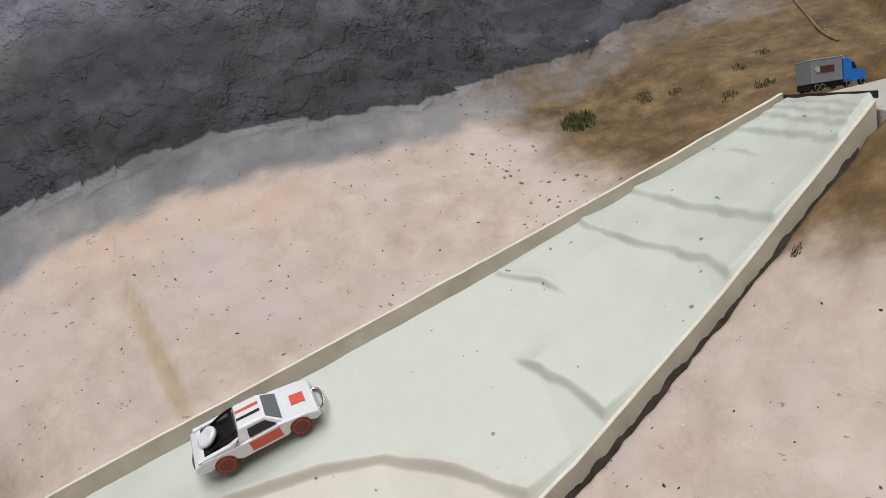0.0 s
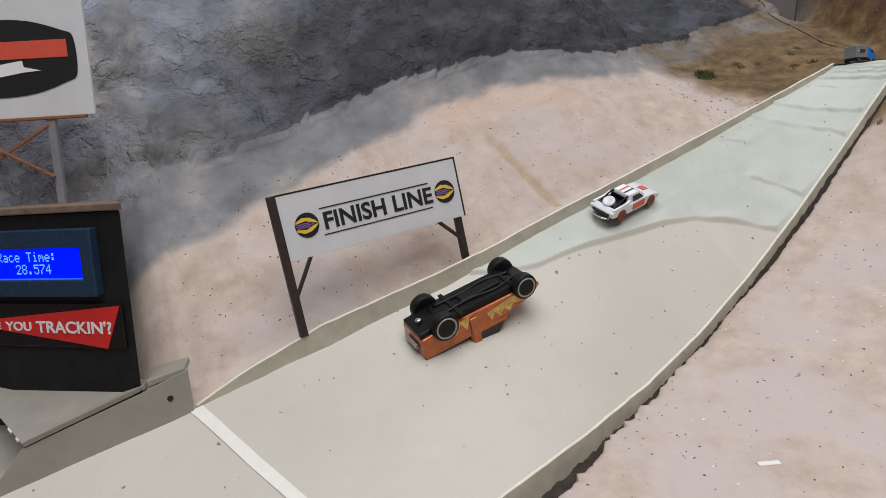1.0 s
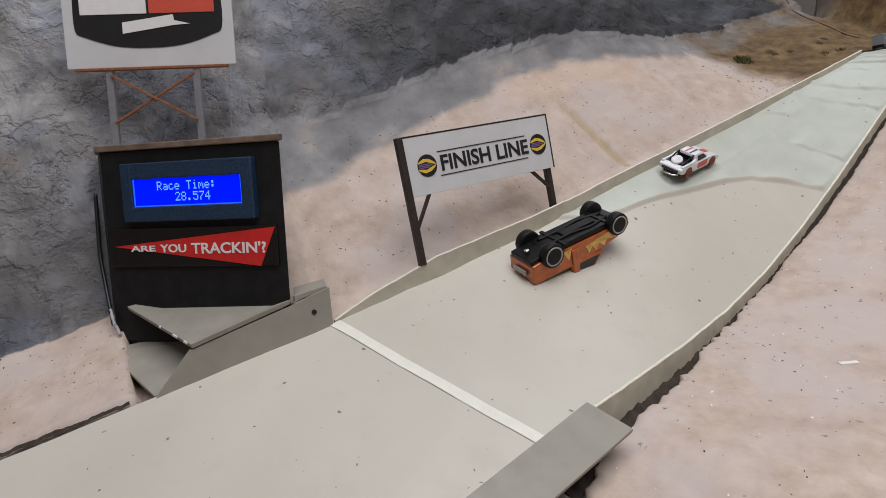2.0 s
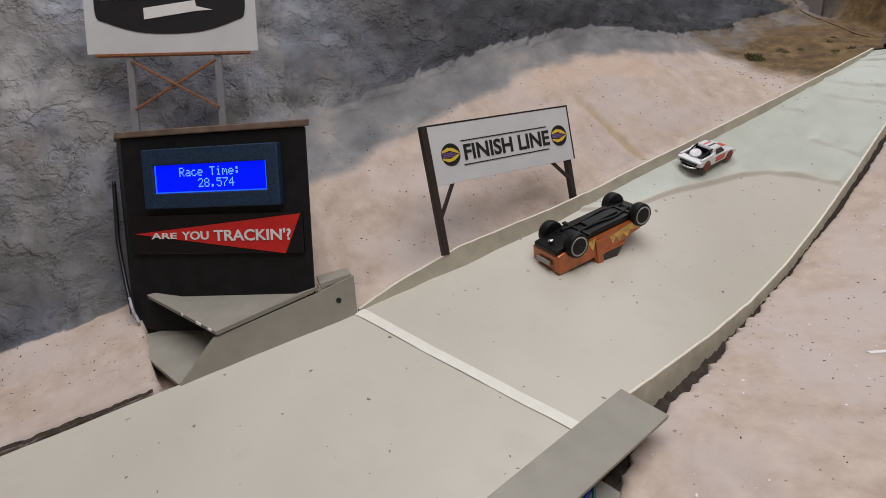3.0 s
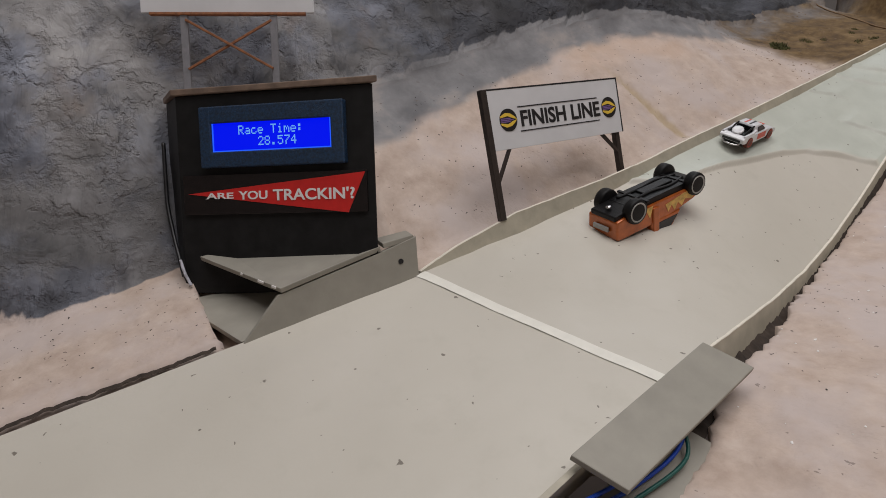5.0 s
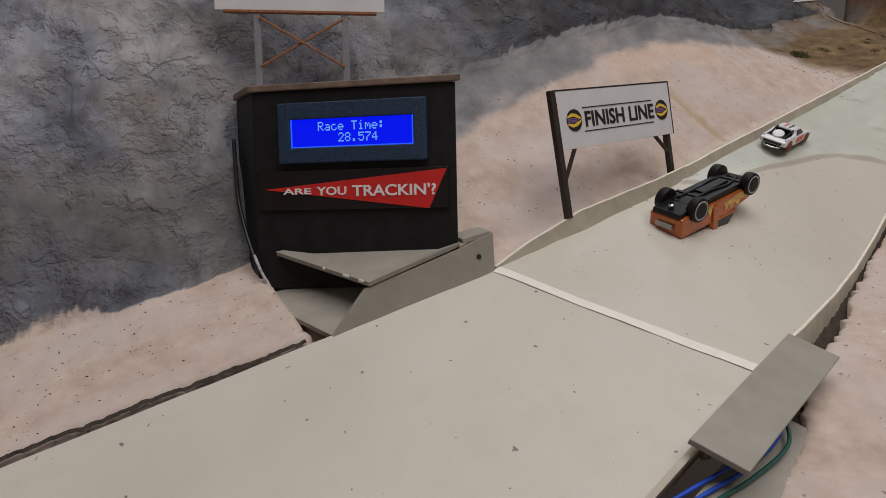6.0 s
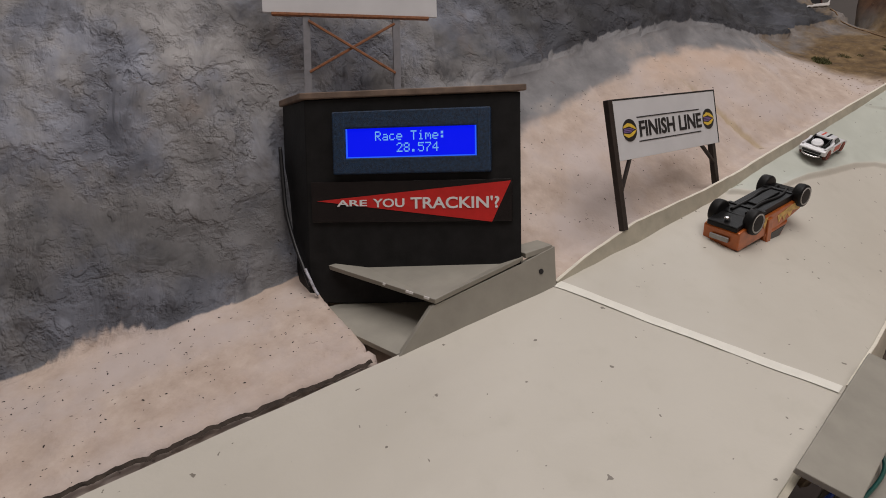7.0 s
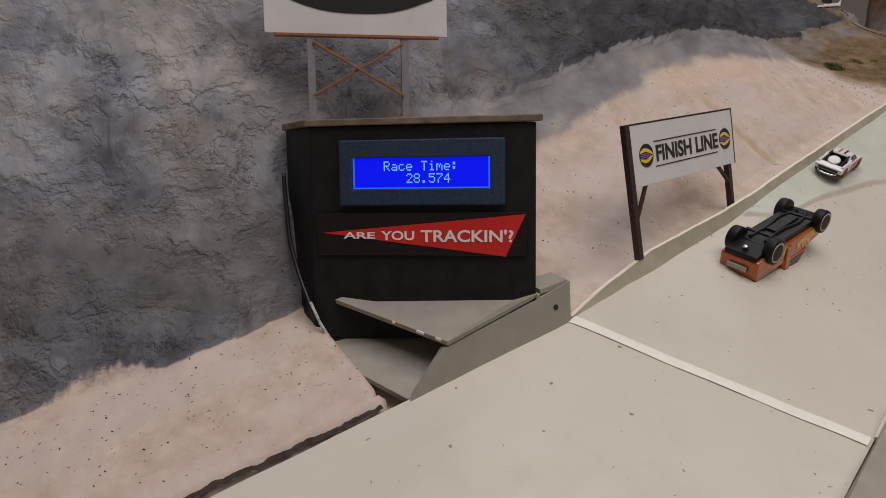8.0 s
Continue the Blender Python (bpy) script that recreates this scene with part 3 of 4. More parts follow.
def fitted(body, x0, x1, z, tall, y, bold):
    """Lettering set to a given width and height of its capitals."""
    t = text_mesh(body, 0.01, 0.00012, 1.0, "LEFT", bold)
    cap = text_mesh(body.strip("'?")[:1], 0.01, 0.00012, 1.0, "LEFT", bold)
    zs = [v.co.z for v in cap.verts]
    cap.free()
    xs = [v.co.x for v in t.verts]
    kx, kz, lo, mid = (x1 - x0) / (max(xs) - min(xs)), tall / (max(zs) - min(zs)), min(xs), (max(zs) + min(zs)) / 2
    for v in t.verts:
        v.co = (x0 + (v.co.x - lo) * kx, v.co.y + y, z + (v.co.z - mid) * kz)
    return t


def timer_box():
    root = thing("timer_box", "matt black timer box with lit blue display and red slogan", "timer", FACE)
    outline = [(-0.1062, 0.0), (0.0012, 0.0), (-0.048, 0.045), (-0.112, 0.045), (-0.126, 0.020)]
    bm = prism(outline, 0.102, 0.0005, "z")
    bm.transform(Matrix.Translation((0, 0, 0.0425)))
    part("body", bm, "black_box", root)
    top = [(-0.1080, -0.0018), (0.0042, -0.0018), (-0.046, 0.047), (-0.114, 0.047), (-0.1285, 0.021)]
    bm = prism(top, 0.0032, 0.0005, "z")
    bm.transform(Matrix.Translation((0, 0, 0.0953)))
    part("lid", bm, "box_top", root, "brown worn board lid")
    # display
    x0, x1, z0, z1 = -0.0843, -0.0197, 0.0640, 0.0783
    frame_bm = joined(block(x0 - 0.0066, x0, -0.0042, 0.0006, z0 - 0.0078, z1 + 0.0084, 0.0007),
                      block(x1, x1 + 0.0068, -0.0042, 0.0006, z0 - 0.0078, z1 + 0.0084, 0.0007),
                      block(x0 - 0.001, x1 + 0.001, -0.00415, 0.0006, z1, z1 + 0.0084, 0.0006),
                      block(x0 - 0.001, x1 + 0.001, -0.00415, 0.0006, z0 - 0.0078, z0, 0.0006))
    display = part("display", frame_bm, "bezel", root, "dark blue textured display frame")
    part("screen", block(x0, x1, -0.0028, 0.0002, z0, z1), "screen", display, "lit blue screen")
    rim = joined(block(x0, x1, -0.0029, -0.0028, z0, z0 + 0.0006), block(x0, x0 + 0.0008, -0.0029, -0.0028, z0, z1),
                 block(x1 - 0.0008, x1, -0.0029, -0.0028, z0, z1))
    part("backlight_edge", rim, "screen_edge", display, "brighter edge of the backlit screen")
    pitch, dot = 0.00355, 0.00059

    def line(body, start, top, name):
        bm = bmesh.new()
        for k, ch in enumerate(body):
            for r, row in enumerate(DOTS.get(ch, ())):
                for c in range(5):
                    if row >> (4 - c) & 1:
                        x, z = x0 + 0.0042 + (start + k) * pitch + c * dot, top - r * 0.00064
                        vs = [bm.verts.new(v) for v in ((x, -0.00292, z), (x + dot * 0.93, -0.00292, z), (x + dot * 0.93, -0.00292, z - 0.0006), (x, -0.00292, z - 0.0006))]
                        bm.faces.new(vs)
        part(name, bm, "screen_text", display, "pale lit dot characters on the screen")

    line("Race Time:", 3, z1 - 0.0016, "text_line")
    line("28.574", 6, z1 - 0.0073, "text_line")
    # slogan sign
    sign = part("slogan_panel", block(-0.1035, -0.0030, -0.0016, 0.0004, 0.0325, 0.0527, 0.0002), "panel", root, "glossy black printed panel")
    tri = prism([(-0.1005, 0.0432), (-0.0036, 0.0518), (-0.0128, 0.0322), ], 0.0003, 0, "y")
    tri.transform(Matrix.Translation((0, -0.00175, 0)))
    part("arrow", tri, "red", sign, "red pointed arrow")
    parts = [fitted("ARE", -0.0901, -0.0746, 0.0420, 0.0031, -0.00205, 0.0002), fitted("YOU", -0.0716, -0.0557, 0.0419, 0.0042, -0.00205, 0.0002),
             fitted("TRACKIN'?", -0.0526, -0.0092, 0.0417, 0.0055, -0.00205, 0.0002)]
    part("slogan", joined(*parts), "white", sign, "white slogan lettering")
    return root


timer_box()


# ---- billboard on the box ----
def billboard():
    m = Matrix.Translation((-0.1028, -0.0297, 0.0)) @ Matrix.Rotation(math.atan2(0.68, 0.73), 4, "Z")
    root = thing("billboard", "white billboard with a black logo shape on grey legs", "billboard", m)
    part("board", block(-0.0455, 0.0455, -0.001, 0.001, 0.1405, 0.1985, 0.0002), "paper", root, "white card board")
    part("ledge", bar((-0.041, -0.0005, 0.1398), (0.041, -0.0005, 0.1398), 0.0036, 0.0014, up=(0, 0, 1)), "rust_bar", root, "rust brown ledge")
    for x in (-0.0235, 0.0235):
        leg = part("leg", bar((x, 0.0, 0.0965), (x, 0.0, 0.1395), 0.0038, 0.003, up=(0, 1, 0)), "steel", root, "grey leg")
        part("foot", block(x - 0.0032, x + 0.0032, -0.0026, 0.0026, 0.0965, 0.0974, 0.0002), "rust_bar", leg)
    part("brace", bar((-0.0225, -0.0012, 0.1105), (0.0225, -0.0012, 0.1365), 0.0013), "rust_bar", root, "rust brown cross brace")
    part("brace", bar((-0.0225, -0.0024, 0.1365), (0.0225, -0.0024, 0.1105), 0.0013), "rust_bar", root, "rust brown cross brace")
    badge = [(-0.0395, 0.0085), (-0.034, 0.0125), (-0.018, 0.0175), (0, 0.0188), (0.018, 0.0175), (0.034, 0.0125), (0.0395, 0.0085),
             (0.0395, -0.0085), (0.034, -0.0125), (0.018, -0.0175), (0, -0.0188), (-0.018, -0.0175), (-0.034, -0.0125), (-0.0395, -0.0085)]
    bm = prism([(p.x, p.y + 0.1695) for p in smooth_line([(a, b, 0) for a, b in badge] + [(-0.0395, 0.0085, 0)], 4)[:-1]], 0.0003, 0, "y")
    bm.transform(Matrix.Translation((0, -0.00115, 0)))
    logo = part("logo", bm, "ink", root, "black rounded logo shape")
    part("logo_bar", block(-0.036, -0.0005, -0.0016, -0.0013, 0.1690, 0.1775, 0.0001), "white", logo, "white bar")
    part("logo_bar", block(0.0008, 0.036, -0.0016, -0.0013, 0.1690, 0.1775, 0.0001), "logo_red", logo, "coral red bar")
    bm = prism([(-0.014, 0.1585), (0.014, 0.1625), (0.0225, 0.1630), (0.014, 0.1650), (0.0135, 0.1682), (-0.014, 0.1645)], 0.0003, 0, "y")
    bm.transform(Matrix.Translation((0, -0.0015, 0)))
    part("logo_bar", bm, "white", logo, "slanted white bar")
    return root


billboard()


# ---- finish sign ----
def finish_sign():
    a, b = Vector((0.0135, 0.0440, 0.0)), Vector((0.0482, 0.1408, 0.0))
    d = (b - a).normalized()
    lean = Matrix.Rotation(radians(-3.3), 4, "X")
    tilt = math.atan2(0.0138, 0.1028)
    m = Matrix.Translation((0.0116, 0.0438, 0.0936)) @ Matrix.Rotation(math.atan2(d.y, d.x), 4, "Z") @ lean @ Matrix.Rotation(-tilt, 4, "Y")
    root = thing("finish_sign", "white finish line sign on dark brown posts", "sign", m)
    w, h = 0.1035, 0.0325
    part("board", block(0.0012, w, -0.0008, 0.0008, -h, 0, 0.0002), "paper", root, "white gloss sign board")
    rim = joined(block(0.0, w + 0.0006, -0.0009, 0.0010, -0.0002, 0.0007), block(w - 0.0004, w + 0.0006, -0.0009, 0.001, -h, 0))
    part("edge", rim, "ink", root, "thin black board edge")
    part("post", block(-0.0026, 0.0014, -0.0014, 0.0020, -0.0700, 0.0006, 0.0003), "post", root)
    part("post", block(w - 0.0050, w - 0.0012, 0.0009, 0.0042, -0.075, -0.001, 0.0003), "post", root)
    part("strut", bar((0.0008, 0.0004, -0.050), (0.0125, 0.0004, -h + 0.0005), 0.0018), "post", root)
    part("strut", bar((w - 0.0040, 0.0015, -0.0445), (w - 0.0165, 0.0015, -h + 0.0005), 0.0018), "post", root)
    t = fitted("FINISH LINE", 0.0228, 0.0858, -0.0168, 0.0088, -0.00095, 0.00026)
    part("lettering", t, "ink", root, "bold black finish line lettering")
    for z in (-0.0103, -0.0236):
        part("rule", block(0.0215, 0.0845, -0.00105, -0.0007, z - 0.0003, z + 0.0003), "ink", root, "thin black rule")
    for x in (0.0138, 0.0938):
        disc = lathe([(0.0062, -0.0011), (0.0062, -0.0006)], 32)
        disc.transform(Matrix.Translation((x, 0, -0.0168)))
        logo = part("logo", disc, "ink", root, "round black logo")
        for sgn in (1, -1):
            arc = [(-0.0056, sgn * 0.0024), (-0.0020, sgn * 0.0040), (0.0016, sgn * 0.0034), (0.0042, sgn * 0.0018), (0.0060, 0.0), (0.0030, sgn * 0.0008), (-0.0006, sgn * 0.0022), (-0.0058, sgn * 0.0014)]
            bm = prism(arc, 0.0002, 0, "y")
            bm.transform(Matrix.Translation((x, -0.0012, -0.0168)))
            part("logo_shape", bm, "yellow", logo, "yellow curved band")
        for z, w0, w1 in ((0.0009, -0.0054, 0.0014), (0.0, -0.0057, 0.0034), (-0.0009, -0.0054, 0.0014)):
            bm = block(x + w0, x + w1, -0.0013, -0.0011, -0.0168 + z - 0.00028, -0.0168 + z + 0.00028)
            part("logo_shape", bm, "violet", logo, "violet stripe")
    return root


finish_sign()


# ---- grey boards beside the box: shelf, side plate and back ledge ----
bm = slab([(-0.0969, -0.0599, 0.0112), (-0.0323, -0.0620, -0.0012), (-0.0094, -0.0186, 0.0152), (-0.0160, -0.0120, 0.0152), (-0.0950, -0.0450, 0.0130)], 0.0026, 0.0003)
tagged(obj("shelf_board", bm, "grey_board"), "grey painted triangular shelf board under the timer box", "board")
for t, w in ((0.78, 0.0042), (0.93, 0.0030), (0.55, 0.0014)):
    at = Vector((-0.0969, -0.0599, 0.0112)).lerp(Vector((-0.0323, -0.0620, -0.0012)), t)
    run = Vector((0.0646, -0.0021, -0.0124)).normalized()
    bm = bar(at - run * w / 2 + Vector((0, -0.0001, -0.0004)), at + run * w / 2 + Vector((0, -0.0001, -0.0004)), 0.0007, 0.0012, 0.0002)
    tagged(obj("paint_chip", bm, "chip"), "bare white chip in the shelf board's front edge", "paint chip", "chips in the shelf edge")
side = Vector((-0.0435, -0.0765, 0)).normalized()
perp = Vector((-side.y, side.x, 0)) * -1


def on_side(s, z):
    return Vector((0.0004, -0.0010, 0)) + side * s + Vector((0, 0, z))


def side_plate():
    root = thing("side_plate", "grey painted side plate with a sensor hole beside the track", "board")
    pts = [on_side(0.001, 0.0192), on_side(0.0185, 0.0128), on_side(0.0188, 0.0122), on_side(0.0700, -0.0045), on_side(0.0870, -0.0260), on_side(0.0450, -0.016), on_side(0.0, -0.002)]
    bm = slab(pts, 0.003, 0.0003)
    part("plate", bm, "grey_board", root)
    hole = lathe([(0.0013, -0.0004), (0.0013, 0.0006)], 20)
    n = (pts[1] - pts[0]).cross(pts[2] - pts[0]).normalized()
    q = Vector((0, 1, 0)).rotation_difference(Vector((side.y, -side.x, 0)))
    hole.transform(Matrix.Translation(on_side(0.0095, 0.0072) + Vector((-side.y, side.x, 0)) * 0.0) @ q.to_matrix().to_4x4())
    part("sensor_hole", hole, "ink", root, "dark sensor hole")
    return root


side_plate()
bm = slab([(-0.0090, -0.0170, 0.0165), (-0.0010, -0.0030, 0.0200), (-0.0130, 0.0060, 0.0215), (-0.0240, -0.0060, 0.0180)], 0.0026, 0.0003)
tagged(obj("ledge_board", bm, "grey_board"), "small grey painted ledge board beside the timer box", "board")
bm = slab([(-0.1050, -0.0690, -0.0115), (-0.0440, -0.0760, -0.0245), (-0.0060, -0.0120, -0.004), (-0.0600, 0.0000, 0.0)], 0.003, 0.0003)
tagged(obj("floor_board", bm, "grey_board"), "grey board floor under the shelf", "board", kind="structure")


# ---- sensor rail at the low side ----
def sensor_rail():
    root = thing("sensor_rail", "grey painted sensor cover board on a raised rail", "board")
    c = [Vector((0.1125, -0.0626, -0.0480)), None, None, Vector((0.1327, 0.0185, -0.0234))]
    wide = Vector((0.0190, 0.0030, -0.0088))
    c[1], c[2] = c[0] + wide, c[3] + wide
    part("cover", slab(c, 0.0028, 0.0004), "grey_board", root)
    d = (c[3] - c[0]).normalized()
    r = (c[1] - c[0]).normalized()
    n = r.cross(d).normalized()
    a = c[0] + r * 0.001 - n * 0.0029
    wall = [a + d * -0.060, a + d * 0.078, a + d * 0.078 - n * 0.022, a + d * -0.060 - n * 0.022]
    wall[0] = wall[0] - n * 0.009
    part("rail_wall", slab(wall[::-1], -0.0024, 0.0002), "board", root, "cream painted rail wall")
    low = [c[0] + r * 0.012 - n * 0.014 + d * -0.03, c[0] + r * 0.034 - n * 0.014 + d * -0.03, c[0] + r * 0.034 - n * 0.014 + d * 0.052, c[0] + r * 0.012 - n * 0.014 + d * 0.052]
    part("lower_ledge", slab(low, 0.003, 0.0004), "grey_board", root)
    post = [c[0] + d * 0.012 + r * 0.005 - n * 0.0029, c[0] + d * 0.012 + r * 0.005 - n * 0.016]
    part("block", bar(post[0], post[1], 0.004, 0.004), "board_core", root)
    return root, c, d, r, n


rail, c, d, r, n = sensor_rail()
for k, (mat, label) in enumerate((("wire_blue", "thin blue wire under the sensor cover"), ("wire_blue", "thin blue wire under the sensor cover"), ("wire_green", "thin dark green wire under the sensor cover"))):
    o = 0.013 + 0.004 * k
    pts = [c[0] + d * (0.060 - 0.006 * k) + r * 0.015 - n * 0.008, c[0] + d * 0.035 + r * (o + 0.004) - n * 0.0105, c[0] + d * 0.012 + r * (o + 0.002) - n * 0.012,
           c[0] + d * -0.008 + r * (o - 0.003) - n * 0.0125, c[0] + d * -0.028 + r * (o - 0.008) - n * 0.0128]
    tagged(obj("wire", tube(smooth_line(pts, 8), 0.0008), mat, smooth=True), label, "wire", "sensor wires")


# ---- die-cast cars ----
def wheel(parent, x, y, z, radius, width, tyre, rim, side, name="wheel"):
    w = part(name, lathe([(radius * 0.8, -width / 2), (radius * 0.96, -width / 2 * 0.92), (radius, -width / 2 * 0.6), (radius, width / 2 * 0.6), (radius * 0.96, width / 2 * 0.92), (radius * 0.8, width / 2)], 28), tyre, parent, smooth=True)
    w.matrix_basis = Matrix.Translation((x, y, z))
    s = side
    ring = lathe([(radius * 0.78, s * width * 0.46), (radius * 0.80, s * width * 0.53), (radius * 0.68, s * width * 0.53), (radius * 0.64, s * width * 0.40)], 28)
    part("rim", ring, rim, w, smooth=True)
    hub = bmesh.new()
    for k in range(5):
        sp = block(-radius * 0.09, radius * 0.09, s * width * 0.42, s * width * 0.49, 0, radius * 0.66) if s > 0 else block(-radius * 0.09, radius * 0.09, s * width * 0.49, s * width * 0.42, 0, radius * 0.66)
        sp.transform(Matrix.Rotation(2 * math.pi * k / 5, 4, "Y"))
        hub = joined(hub, sp)
    part("spokes", hub, rim if rim != "grey_rim" else "dark_plastic", w)
    return w


def orange_truck():
    """Local x forward, z up, wheels at the bottom."""
    fwd = Vector((0.419, 0.8562, 0.3022)).normalized()
    up = -Vector((0.129, -0.385, 0.914))
    up = (up - fwd * up.dot(fwd)).normalized()
    left = up.cross(fwd)
    m = Matrix((fwd, left, up)).transposed().to_4x4()
    m = m @ Matrix.Scale(1.03, 4)
    m.translation = (0.0620, 0.0767, 0.0286)
    root = thing("pickup_truck", "orange die-cast pickup with gold flames, lying on its roof", "toy car", m)
    side = [(0.0030, 0.0052), (0.0022, 0.0150), (0.0035, 0.0162), (0.0280, 0.0160), (0.0285, 0.0150), (0.0480, 0.0142), (0.0600, 0.0112), (0.0680, 0.0082), (0.0700, 0.0062), (0.0685, 0.0046), (0.0125, 0.0042)]
    body = part("body", prism(side, 0.0214, 0.0009), "orange", root)
    # bed hollow walls
    part("bed_floor", block(0.0045, 0.0255, -0.0095, 0.0095, 0.0157, 0.0163), "dark_plastic", body, "dark pickup bed")
    cab = bmesh.new()
    lo = [(0.0270, -0.0112, 0.0140), (0.0500, -0.0112, 0.0140), (0.0500, 0.0112, 0.0140), (0.0270, 0.0112, 0.0140)]
    hi = [(0.0285, -0.0106, 0.0248), (0.0415, -0.0106, 0.0248), (0.0415, 0.0106, 0.0248), (0.0285, 0.0106, 0.0248)]
    a, b = [cab.verts.new(v) for v in lo], [cab.verts.new(v) for v in hi]
    cab.faces.new(a)
    cab.faces.new(b[::-1])
    for k in range(4):
        cab.faces.new((a[k], a[(k + 1) % 4], b[(k + 1) % 4], b[k]))
    bmesh.ops.bevel(cab, geom=cab.edges[:], offset=0.0011, segments=3, affect="EDGES", profile=0.5)
    part("cab", cab, "orange", root)
    for s in (-1, 1):
        bm = prism([(0.0304, 0.0160), (0.0470, 0.0160), (0.0412, 0.0228), (0.0304, 0.0228)], 0.0008, 0.0001)
        bm.transform(Matrix.Translation((0, s * 0.01095, 0)))
        for v in bm.verts:
            v.co.y -= s * (v.co.z - 0.0155) * 0.09
        part("window", bm, "glass_dark", root, "dark side window")
        part("door_pillar", block(0.0282, 0.0325, min(s * 0.0102, s * 0.0117), max(s * 0.0102, s * 0.0117), 0.0060, 0.0240, 0.0005), "orange", body)
        flame = prism([(0.0380, 0.0075), (0.0400, 0.0124), (0.0425, 0.0090), (0.0450, 0.0130), (0.0475, 0.0092), (0.0505, 0.0124), (0.0530, 0.0092), (0.0585, 0.0106), (0.0625, 0.0080), (0.0670, 0.0076), (0.0685, 0.0058), (0.0640, 0.0052), (0.0520, 0.0056)], 0.0003)
        flame.transform(Matrix.Translation((0, s * 0.0108, 0)))
        part("flame_print", flame, "gold", body, "gold flame print")
        flame = prism([(0.016, 0.0048), (0.020, 0.0108), (0.0235, 0.0060), (0.0262, 0.0112), (0.0285, 0.0048)], 0.0003)
        flame.transform(Matrix.Translation((0, s * 0.0108, 0)))
        part("flame_print", flame, "gold", body, "gold flame print")
    part("windscreen", slab([(0.0492, 0.0105, 0.0155), (0.0438, 0.0090, 0.0212), (0.0438, -0.0090, 0.0212), (0.0492, -0.0105, 0.0155)], 0.0005), "glass_dark", root, "dark windscreen")
    chassis = part("chassis", prism([(0.003, 0.0026), (0.003, 0.0056), (0.0685, 0.0056), (0.0670, 0.0026), (0.055, 0.0010), (0.020, 0.0010)], 0.0180, 0.0006), "dark_plastic", root, "black plastic underside")
    for y in (-0.0045, 0.0045):
        part("exhaust", tube(smooth_line([(0.018, y, 0.0010), (0.034, y * 0.8, 0.0006), (0.048, y * 1.2, 0.0010), (0.060, y * 0.6, 0.0012)], 6), 0.0010), "dark_plastic", chassis, smooth=True)
    part("gearbox", block(0.030, 0.052, -0.003, 0.003, 0.0000, 0.0016, 0.0005), "dark_plastic", chassis)
    part("crossbar", block(0.024, 0.0262, -0.011, 0.011, 0.0004, 0.0016, 0.0003), "dark_plastic", chassis)
    part("crossbar", block(0.0545, 0.0567, -0.010, 0.010, 0.0004, 0.0016, 0.0003), "dark_plastic", chassis)
    rivet = lathe([(0.0016, 0.0), (0.0016, 0.0008), (0.0009, 0.0012)], 20, "z")
    rivet.transform(Matrix.Translation((0.0075, 0, 0.0013)) @ Matrix.Diagonal((1, 1, -1, 1)))
    part("rivet", rivet, "chrome", chassis, "chrome rivet", smooth=True)
    part("tail_plate", block(0.0008, 0.0022, -0.0055, 0.0055, 0.0090, 0.0116, 0.0003), "grey_rim", root, "blank silver plate on the tail")
    for x, rad in ((0.0155, 0.0068), (0.0605, 0.0064)):
        part("axle", tube([(x, -0.012, 0.0028), (x, 0.012, 0.0028)], 0.0016, 10), "dark_plastic", chassis, smooth=True)
        for s in (-1, 1):
            wheel(root, x, s * 0.0104, 0.0030, rad, 0.0054, "tyre", "grey_rim", s)
    return root


